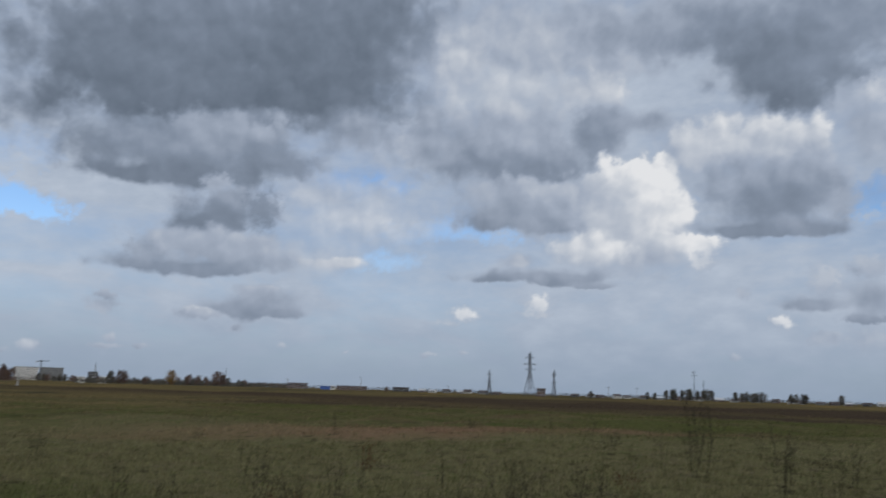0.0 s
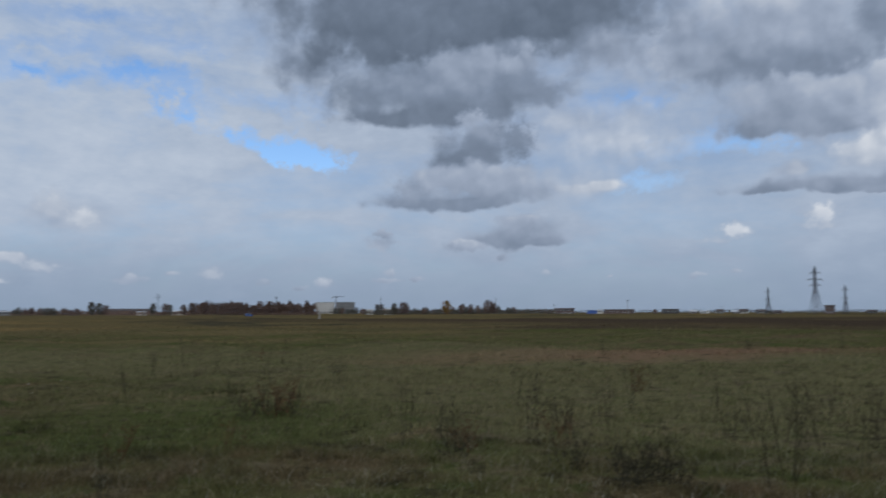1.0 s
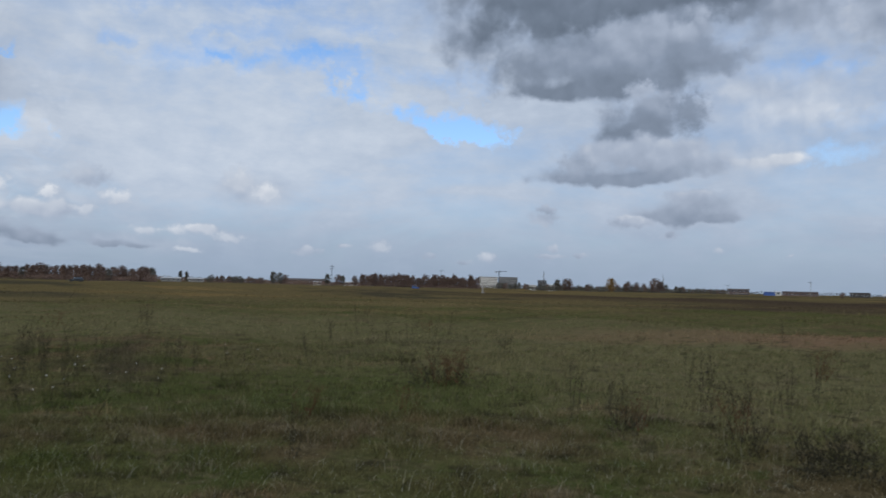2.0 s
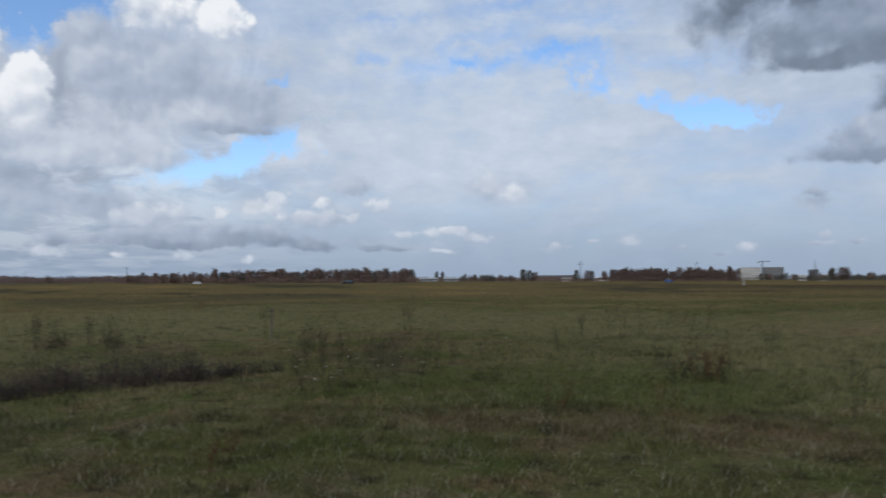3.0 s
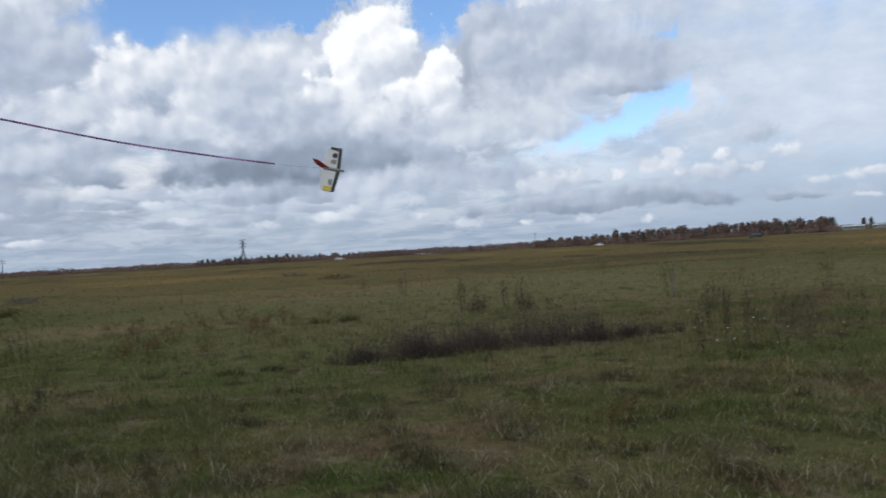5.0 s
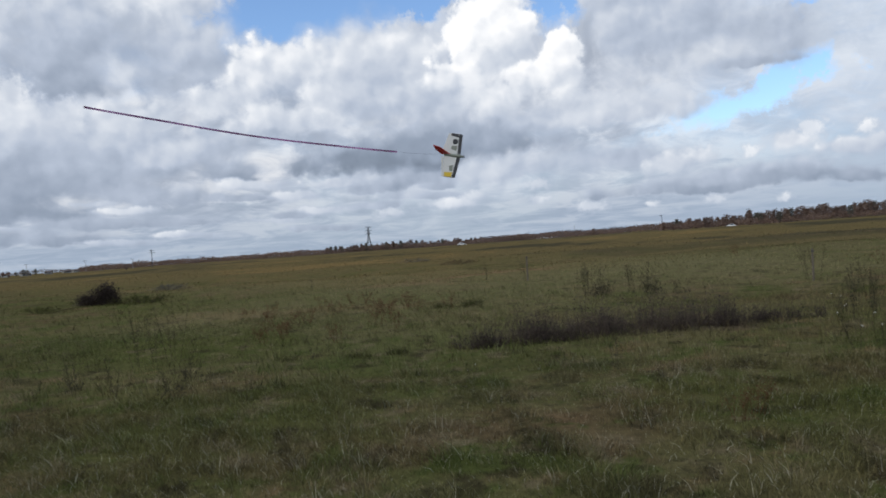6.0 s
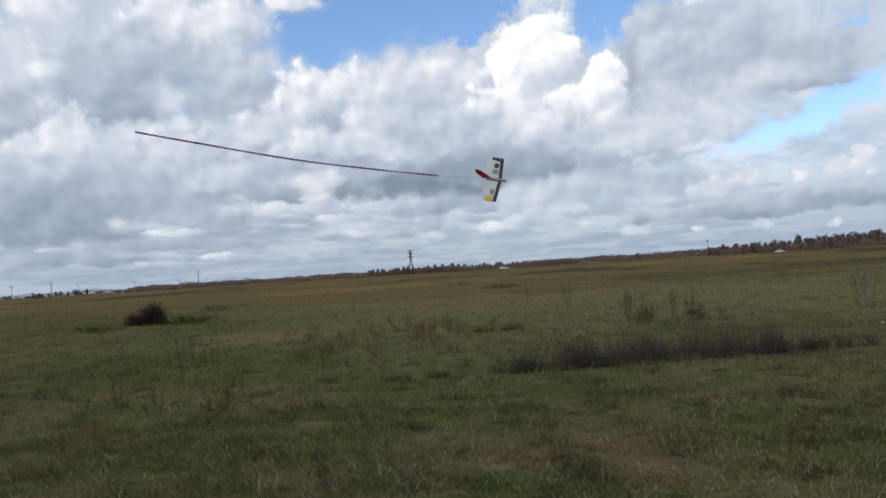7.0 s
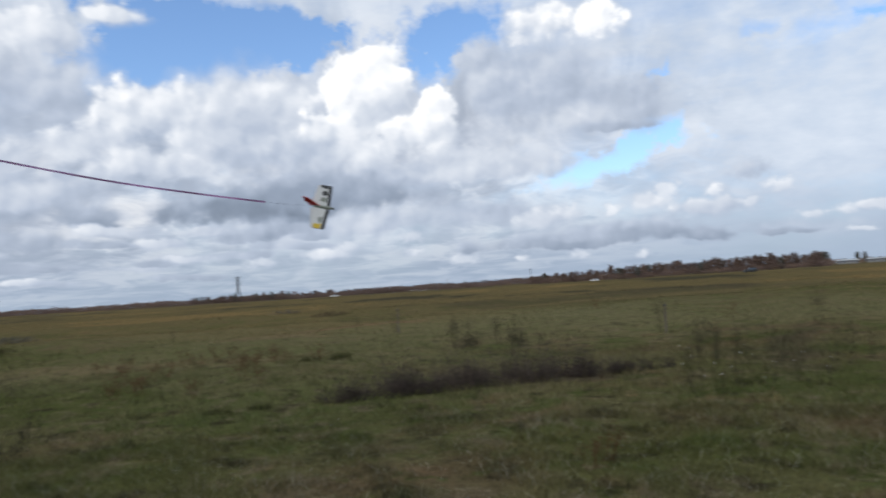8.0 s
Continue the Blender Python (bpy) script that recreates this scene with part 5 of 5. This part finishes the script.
def stalk_paths(r, stems, tall, spread, forks):
    """Stems with a few forks: for each its bars and the places of its seed heads."""
    stems_made = []
    for _ in range(stems):
        a, h = r.uniform(0, 2 * np.pi), tall * r.uniform(0.65, 1.0)
        base = Vector((math.cos(a) * spread * r.uniform(0, 0.5), math.sin(a) * spread * r.uniform(0, 0.5), -0.03))
        top = base + Vector((math.cos(a) * spread * r.uniform(0.2, 0.9), math.sin(a) * spread * r.uniform(0.2, 0.9), h))
        bars, heads = [(base, top, 0.008, 0.004)], [top]
        for _ in range(forks):
            p = base.lerp(top, r.uniform(0.45, 0.9))
            b = r.uniform(0, 2 * np.pi)
            q = p + Vector((math.cos(b), math.sin(b), r.uniform(0.9, 1.8))) * h * r.uniform(0.08, 0.17)
            bars.append((p, q, 0.005, 0.003))
            heads.append(q)
        stems_made.append((bars, heads))
    return stems_made


def weed(kind, seed):
    """One plant: stems, seed heads and leaves as parts."""
    r = np.random.default_rng(seed)
    tall = {"stalk": 0.75, "flower": 0.55, "dock": 0.55, "tussock": 0.20, "tall": 1.15, "leafy": 0.48}[kind]
    mat = {"stalk": "olive_weed", "flower": "olive_weed", "dock": "rusty_weed", "tussock": "dark_weed", "tall": "olive_weed", "leafy": "olive_weed"}[kind]
    label = {"stalk": "dry brown umbel weed standing in the grass", "flower": "dry weed with pale fluffy seed heads in the grass", "dock": "clump of rusty red-brown dock stalks in the grass",
             "tussock": "low dark tussock of sedge in the meadow", "tall": "tall dry weed stalks standing above the grass", "leafy": "dark bushy withered weed in the grass"}[kind]
    ob = thing("weed", (0, 0, 0), label, "weed")
    if kind == "tussock":
        sets = [("foliage", blades_at(r, 40, 0.26, tall * 1.1, 0.011, 0.8), "olive_weed"), ("young_foliage", blades_at(r, 100, 0.30, tall * 1.15, 0.011, 0.8), "green_weed")]
    else:
        stems = stalk_paths(r, {"stalk": 3, "flower": 3, "dock": 7, "tall": 4, "leafy": 6}[kind], tall, {"stalk": 0.14, "flower": 0.2, "dock": 0.3, "tall": 0.3, "leafy": 0.3}[kind],
                            {"stalk": 4, "flower": 3, "dock": 3, "tall": 4, "leafy": 4}[kind])
        heads = [p for _, ends in stems for p in ends]
        for bars, _ in stems:
            bm = bmesh.new()
            for a, b, w, w2 in bars:
                bar(bm, a, b, w, w2, 4)
            part("stem", bm, mat, ob)
        h = np.array([p[:] for p in heads])
        low = h * np.array([0.8, 0.8, 0.4])
        sets = [("foliage", leaf_tufts(r, low, 0.06, 120 if kind == "leafy" else 22, 0.05), "green_weed" if kind == "flower" else mat),
                ("seed_head", leaf_tufts(r, h, 0.018 if kind != "dock" else 0.04, 9 * len(h), 0.022 if kind != "dock" else 0.032), mat)]
    for name, arrays, m in sets:
        p = new(name, ribbon_mesh(name, *arrays, m, r.uniform(0, np.pi, len(arrays[0]))))
        p.parent = ob
        tagged(p, kind="stuff")
    if kind == "flower":
        for k in range(2):
            p = new("flower", ribbon_mesh("flower", *leaf_tufts(r, [heads[k * len(heads) // 2][:]], 0.006, 24, 0.013), "petal", r.uniform(0, np.pi, 24)))
            p.parent = ob
    return ob


weed_rng = random.Random(19)
KINDS = {}
for kind in ("stalk", "flower", "dock", "tussock", "tall", "leafy"):
    KINDS[kind] = [weed(kind, 50 + k * 7 + len(kind)) for k in range(3)]
SEATED = set()


def plant(kind, x, y, size=1.0, group="weeds in the meadow"):
    first = KINDS[kind][weed_rng.randrange(3)]
    m = Matrix.Translation((x, y, float(ground_z(x, y)))) @ pose(0, 0, 0, weed_rng.uniform(-4, 4), weed_rng.uniform(-4, 4), weed_rng.uniform(0, 360))
    s = size * weed_rng.uniform(0.85, 1.15)
    if first.name in SEATED:
        ob = copy_thing(first, m)
    else:
        ob = first
        SEATED.add(first.name)
        ob.matrix_basis = m
    ob.scale = (s, s, s)
    return tagged(ob, group=group)


def strew(kind, left, far, count, spread, size=1.0, group="weeds in the meadow"):
    c = at(left, far)
    for _ in range(count):
        plant(kind, c.x + weed_rng.gauss(0, spread), c.y + weed_rng.gauss(0, spread), size, group)


for kind, left_at, far_at, count, spread, size in (
        ("flower", 62.3, 10.6, 4, 0.35, 1.0), ("flower", 64.6, 14.4, 3, 0.5, 1.0), ("flower", 60.0, 12.5, 2, 0.5, 0.9), ("flower", 52.5, 17.2, 2, 0.4, 1.0), ("flower", 92.0, 8.9, 1, 0.1, 0.5),
        ("stalk", 66.0, 15.5, 4, 0.8, 1.1), ("stalk", 60.0, 16.0, 4, 0.9, 1.0), ("stalk", 57.0, 16.0, 3, 0.5, 0.9), ("stalk", 63.0, 18.5, 4, 0.8, 1.1),
        ("dock", 36.8, 13.0, 2, 0.2, 1.0), ("stalk", 39.5, 14.5, 2, 0.3, 0.9), ("tall", 41.4, 27.0, 5, 0.7, 1.0), ("tall", 45.5, 26.7, 2, 0.3, 0.8), ("tall", 37.1, 28.5, 1, 0.1, 1.0),
        ("tussock", 41.3, 18.0, 2, 0.3, 0.9), ("dock", 22.4, 9.1, 1, 0.1, 0.75), ("leafy", 12.0, 7.8, 3, 0.45, 0.75), ("leafy", 13.8, 8.6, 2, 0.4, 0.8), ("leafy", 9.5, 7.4, 2, 0.3, 0.8), ("leafy", 22.6, 8.8, 1, 0.1, 0.8), ("leafy", 38.5, 13.2, 3, 0.35, 0.9), ("tall", 12.0, 8.8, 2, 0.5, 0.7), ("stalk", 16.5, 11.2, 3, 0.8, 0.85), ("tall", 3.0, 7.8, 2, 0.2, 0.75), ("tall", -1.8, 8.2, 3, 0.25, 0.8),
        ("tall", 2.0, 9.8, 2, 0.6, 0.7), ("tall", -14.2, 17.4, 6, 0.9, 1.0), ("tall", -11.4, 24.7, 3, 0.4, 1.3), ("stalk", -18.0, 16.5, 6, 1.0, 1.1), ("stalk", 19.4, 14.2, 2, 0.2, 1.0),
        ("stalk", 32.9, 18.0, 2, 0.2, 1.0), ("stalk", 11.0, 13.0, 3, 1.6, 1.0), ("stalk", -4.0, 14.5, 3, 1.4, 0.9), ("stalk", 23.5, 9.0, 3, 0.5, 0.9),
        ("tall", 81.2, 25.6, 9, 0.7, 0.95), ("leafy", 81.2, 25.4, 7, 0.9, 1.1), ("tall", 68.2, 28.9, 2, 0.15, 1.2), ("tall", 87.5, 31.0, 1, 0.1, 1.0),
        ("tussock", 100.4, 12.5, 1, 0.05, 0.8), ("tussock", 96.8, 12.6, 2, 0.4, 0.6), ("tussock", 92.5, 21.5, 3, 0.4, 1.0), ("tall", 114.0, 14.0, 3, 0.2, 0.95), ("stalk", 103.5, 12.5, 1, 0.1, 0.8),
        ("dock", 104.6, 22.5, 9, 1.6, 0.9), ("dock", 97.0, 20.0, 6, 1.2, 0.8), ("stalk", 118.0, 11.0, 2, 0.4, 0.8), ("dock", 73.1, 6.9, 2, 0.1, 0.55), ("stalk", 48.6, 7.2, 1, 0.05, 0.7), ("dock", 104.5, 17.5, 5, 1.0, 0.7), ("dock", 101.0, 16.2, 5, 1.0, 0.7), ("tussock", 105.4, 12.4, 1, 0.1, 0.7), ("tussock", 118.5, 17.2, 1, 0.1, 0.8), ("leafy", 119.7, 11.6, 1, 0.1, 0.5),
        ("tussock", 52.5, 13.0, 1, 0.1, 0.8), ("tussock", 62.5, 12.0, 1, 0.1, 0.8)):
    strew(kind, left_at, far_at, count, spread, size)
for _ in range(34):
    left_at, far_at = weed_rng.uniform(-28, 130), 9 + 36 * weed_rng.random() ** 1.3
    strew(weed_rng.choice(("stalk", "stalk", "leafy", "dock", "tall")), left_at, far_at, 1, 0.3, 0.75 if far_at < 14 else 1.0)

# the dark band of dead weeds across the meadow
r = np.random.default_rng(77)
n = 12000
f = r.uniform(0, 1, n) ** 0.9
left_v, far_v = 93.6 - 26.0 * f, 12.8 - 0.3 * np.sin(np.pi * f) + 2.6 * f ** 2 + np.abs(r.normal(0, 0.7, n)) * (0.25 + 0.9 * np.sin(np.pi * np.clip(f, 0.05, 0.9))) - 0.3
x, y = -np.sin(np.radians(left_v)) * far_v, np.cos(np.radians(left_v)) * far_v
ends = np.clip(f * 5, 0, 1) * np.clip((1 - f) * 3.2, 0, 1)
keep = r.uniform(0, 1, n) < (-0.15 + lumps(x, y, 0.55, 31) * 1.1) * (0.25 + 0.75 * ends)
x, y, ends = x[keep], y[keep], ends[keep]
h = 0.62 * r.uniform(0.15, 1.0, len(x)) ** 1.5 * (0.15 + 1.35 * lumps(x, y, 0.6, 32)) * (0.4 + 0.6 * ends)
lean = r.normal(0, 0.22, (len(x), 2))
root = np.stack([x, y, ground_z(x, y) - 0.02], -1)
tip = root + np.stack([lean[:, 0] * h, lean[:, 1] * h, h], -1)
flakes = leaf_tufts(r, root + (tip - root) * r.uniform(0.05, 1.0, (len(x), 1)), 0.06, 26000, 0.036)
stems = (root, tip, (tip - root) * 0.03, np.full(len(x), 0.0065))
weeds = new("dead_weeds", ribbon_mesh("dead_weeds", *[np.concatenate(c) for c in zip(stems, flakes)], "dark_weed"))
tagged(weeds, "dense strip of blackish-brown dead weeds across the meadow", "weeds", kind="stuff")


def bush(left, far, wide, tall, twigs, leaves, mat, label, seed):
    """A shrub of branching twigs with sparse leaves."""
    r = np.random.default_rng(seed)
    ob = thing("bush", at(left, far), label, "bush")
    bm, ends = bmesh.new(), []
    for _ in range(twigs):
        a, s = r.uniform(0, 2 * np.pi), r.uniform(0.1, 1.0)
        top = Vector((math.cos(a) * wide / 2 * s, math.sin(a) * wide / 2 * s, tall * r.uniform(0.55, 1.0) * (1.1 - 0.5 * s)))
        base = Vector((top.x * 0.25, top.y * 0.25, -0.05))
        midp = base.lerp(top, 0.5) + Vector((0, 0, tall * 0.08))
        bar(bm, base, midp, 0.03, 0.018, 4), bar(bm, midp, top, 0.018, 0.006, 4)
        ends += [top, midp.lerp(top, 0.5), midp]
        for _ in range(3):
            p = midp.lerp(top, r.uniform(0.1, 0.8))
            q = p + Vector(r.normal(0, 1, 3)) * tall * 0.12 + Vector((0, 0, tall * 0.1))
            bar(bm, p, q, 0.012, 0.004, 4)
            ends.append(q)
    part("twig_frame", bm, "dark_weed", ob)
    arrays = leaf_tufts(r, [p[:] for p in ends], tall * 0.1, leaves, min(0.09, tall * 0.11))
    # a rounded, lobed mass of leaves down to the ground
    half = leaves * 2 // 3
    d = r.normal(0, 1, (half, 3)); d /= np.linalg.norm(d, axis=1)[:, None]
    turn = np.arctan2(d[:, 1], d[:, 0])
    full = r.uniform(0.1, 1.0, half) ** 0.4 * (1 + 0.18 * np.sin(3 * turn + seed) + 0.14 * np.sin(5 * turn + 7 * d[:, 2]))
    arrays[1][:half] -= arrays[0][:half]
    arrays[0][:half] = d * full[:, None] * np.array([wide * 0.5, wide * 0.5, tall * 0.8]) + r.normal(0, 0.04, (half, 3))
    arrays[0][:half, 2] = np.abs(arrays[0][:half, 2])
    arrays[1][:half] += arrays[0][:half]
    p = new("foliage", ribbon_mesh("foliage", *arrays, mat, r.uniform(0, np.pi, leaves)))
    p.parent = ob
    return ob


bush(117.5, 38.5, 1.5, 1.0, 60, 4200, "dark_weed", "dark leafless-looking shrub alone in the meadow", 5)
bush(118.7, 38.8, 1.1, 0.55, 40, 2800, "dark_weed", "low dark shrub growing beside a taller one", 6)
bush(115.2, 37.5, 3.0, 0.40, 16, 5000, "green_weed", "low flat green scrub in the meadow", 7)
bush(121.6, 37.0, 3.0, 0.30, 12, 3500, "green_weed", "low flat green scrub in the meadow", 8)
bush(113.4, 62.0, 3.2, 0.5, 14, 3500, "olive_leaf", "low olive scrub far out in the meadow", 9)
bush(92.8, 75.0, 4.2, 0.5, 14, 3500, "dry_weed", "low brown scrub far out in the meadow", 10)
bush(95.8, 90.0, 4.0, 0.5, 14, 3500, "olive_leaf", "low olive scrub far out in the meadow", 12)


def stake(left, far, tall, label):
    ob = thing("stake", at(left, far), label, "stake", "wooden stakes", left)
    bm = bmesh.new()
    bar(bm, (0, 0, -0.2), (0.02, 0, tall), 0.075, 0.06, 7)
    part("pole", bm, "old_wood", ob)
    bm = bmesh.new()
    box(bm, 0.02, 0, tall * 0.9, 0.1, 0.09, 0.05, 0.01)
    part("binding", bm, "dark_wall", ob)


stake(87.6, 35.0, 1.15, "thin weathered wooden stake in the grass")
stake(68.2, 28.5, 1.1, "dark weathered stake half hidden by weeds")

# ---- the model aircraft and its streamer ----
def on_ray(left, up, far):
    c = math.cos(radians(up))
    return Vector((-math.sin(radians(left)) * c, math.cos(radians(left)) * c, math.sin(radians(up)))) * far + Vector((0, 0, EYE))


PLANE_AT = on_ray(92.45, 6.5, 15.5)
plane = tagged(new("model_aircraft"), "white foam flying-wing model aircraft with black leading edge in flight", "model aircraft")
nose = (on_ray(91.3, 6.32, 15.45) - PLANE_AT).normalized()
span = (on_ray(91.95, 8.0, 15.6) - on_ray(92.75, 4.98, 15.4)).normalized()
nose = (nose - span * nose.dot(span)).normalized()
topside = span.cross(nose).normalized()
if topside.dot(Vector((0, 0, EYE)) - PLANE_AT) < 0:
    topside = -topside
side_axis = nose.cross(topside).normalized()
# tip the upper face towards the camera so that the planform shows
plane.matrix_world = Matrix.Translation(PLANE_AT) @ Matrix((side_axis, nose, topside)).transposed().to_4x4() @ pose(0, 0, 0, 0, 0, 0)


def slab(name, outline, z, thick, mat, parent, label="", bevel=0.004):
    bm = bmesh.new()
    lo = [bm.verts.new((x, y, z)) for x, y in outline]
    hi = [bm.verts.new((x, y, z + thick)) for x, y in outline]
    bm.faces.new(hi), bm.faces.new(lo[::-1])
    for k in range(len(lo)):
        j = (k + 1) % len(lo)
        bm.faces.new((lo[k], lo[j], hi[j], hi[k]))
    bmesh.ops.recalc_face_normals(bm, faces=bm.faces)
    if bevel:
        bmesh.ops.bevel(bm, geom=list(bm.edges), offset=bevel, segments=2, profile=0.6, affect="EDGES")
    return part(name, bm, mat, parent, label)


for s in (-1, 1):
    wing = slab("wing", [(0, 0.16), (s * 0.43, 0.125), (s * 0.45, 0.08), (s * 0.45, -0.09), (0, -0.17)][::s], -0.016, 0.032, "foam", plane)
    slab("leading_edge", [(0, 0.172), (s * 0.435, 0.137), (s * 0.455, 0.07), (0, 0.105)][::s], -0.02, 0.04, "black_film", wing, "glossy black leading edge", 0.003)
    slab("elevon", [(s * 0.05, -0.168), (s * 0.44, -0.094), (s * 0.44, -0.14), (s * 0.05, -0.215)][::s], -0.005, 0.01, "foam", wing, "", 0.002)
    if s > 0:
        slab("tip_patch", [(s * 0.345, 0.065), (s * 0.445, 0.055), (s * 0.445, -0.085), (s * 0.36, -0.095)][::s], 0.0165, 0.004, "yellow_film", wing, "yellow wing-tip patch", 0.001)
        slab("marking", [(s * 0.2, 0.06), (s * 0.33, 0.06), (s * 0.32, 0.0), (s * 0.22, -0.02)][::s], 0.0165, 0.004, "grey_green_film", wing, "", 0.001)
    else:
        slab("tip_patch", [(s * 0.37, 0.075), (s * 0.445, 0.06), (s * 0.445, -0.085), (s * 0.40, -0.095)][::s], 0.0165, 0.004, "black_film", wing, "black wing-tip patch", 0.001)
        ring = [(s * 0.28 + 0.055 * math.cos(k * math.pi / 6), 0.02 + 0.055 * math.sin(k * math.pi / 6)) for k in range(12)]
        slab("marking", ring, 0.0165, 0.004, "black_film", wing, "round dark marking", 0.001)
        slab("marking", [(s * 0.1, 0.07), (s * 0.2, 0.07), (s * 0.19, -0.03), (s * 0.12, -0.05)][::s], 0.0165, 0.004, "grey_green_film", wing, "", 0.001)
bm = bmesh.new()
bar(bm, (0, -0.15, 0.012), (0, 0.17, 0.012), 0.06, 0.075, 10)
bar(bm, (0, 0.17, 0.012), (0, 0.235, 0.012), 0.05, 0.036, 10)
body = part("fuselage", bm, "grey_green_film", plane)
bm = bmesh.new()
bar(bm, (0, 0.235, 0.012), (0, 0.26, 0.012), 0.03, 0.012, 8)
part("spinner", bm, "black_film", body)
bm = bmesh.new()
box(bm, 0, 0.245, -0.078, 0.018, 0.006, 0.18, 0.002)
part("propeller", bm, "black_film", body)
bm = bmesh.new()
fin = [(0.0, 0.0), (0.0, -0.22), (0.10, -0.34), (0.19, -0.37), (0.17, -0.25)]
lo = [bm.verts.new((-0.004 - z * 0.55, y, z + 0.02)) for z, y in fin]
hi = [bm.verts.new((0.004 - z * 0.55, y, z + 0.02)) for z, y in fin]
bm.faces.new(lo), bm.faces.new(hi[::-1])
for k in range(5):
    bm.faces.new((lo[k], hi[k], hi[(k + 1) % 5], lo[(k + 1) % 5]))
bmesh.ops.recalc_face_normals(bm, faces=bm.faces)
part("fin", bm, "red_film", plane, "red tail fin")

streamer = tagged(new("streamer"), "long thin purple paper streamer trailing behind a model aircraft", "streamer")
streamer.matrix_world = Matrix.Translation(PLANE_AT)
way = [PLANE_AT - nose * 0.18, on_ray(94.5, 6.75, 15.4), on_ray(96.5, 7.04, 15.3), on_ray(101.0, 7.75, 15.1), on_ray(107.0, 8.75, 14.8), on_ray(113.8, 10.1, 14.4), on_ray(118.0, 10.9, 14.3)]


def along(f):
    k = min(int(f * 6), 5)
    g = f * 6 - k
    p0, p1, p2, p3 = (way[max(0, min(6, k + o))] for o in (-1, 0, 1, 2))
    return 0.5 * (2 * p1 + (p2 - p0) * g + (2 * p0 - 5 * p1 + 4 * p2 - p3) * g * g + (3 * p1 - p0 - 3 * p2 + p3) * g * g * g) - PLANE_AT


bm = bmesh.new()
for k in range(8):
    bar(bm, along(k / 24.5), along((k + 1) / 24.5), 0.003, 0.003, 5)
part("line", bm, "black_film", streamer)
bm = bmesh.new()
rows = []
for k in range(60):
    f = 0.333 + 0.66 * k / 59
    p, turn = along(f), 0.5 * math.sin(k * 0.45)
    up_way = Vector((math.sin(turn) * 0.6, 0.2 * math.cos(turn), math.cos(turn))).normalized()
    thick = Vector((0.002, 0, 0))
    rows.append([bm.verts.new(p + up_way * 0.017 + thick), bm.verts.new(p - up_way * 0.017 + thick), bm.verts.new(p - up_way * 0.017 - thick), bm.verts.new(p + up_way * 0.017 - thick)])
for a, b in zip(rows, rows[1:]):
    for k in range(4):
        bm.faces.new((a[k], a[(k + 1) % 4], b[(k + 1) % 4], b[k]))
bm.faces.new(rows[0]), bm.faces.new(rows[-1][::-1])
bmesh.ops.recalc_face_normals(bm, faces=bm.faces)
part("ribbon", bm, "ribbon", streamer)
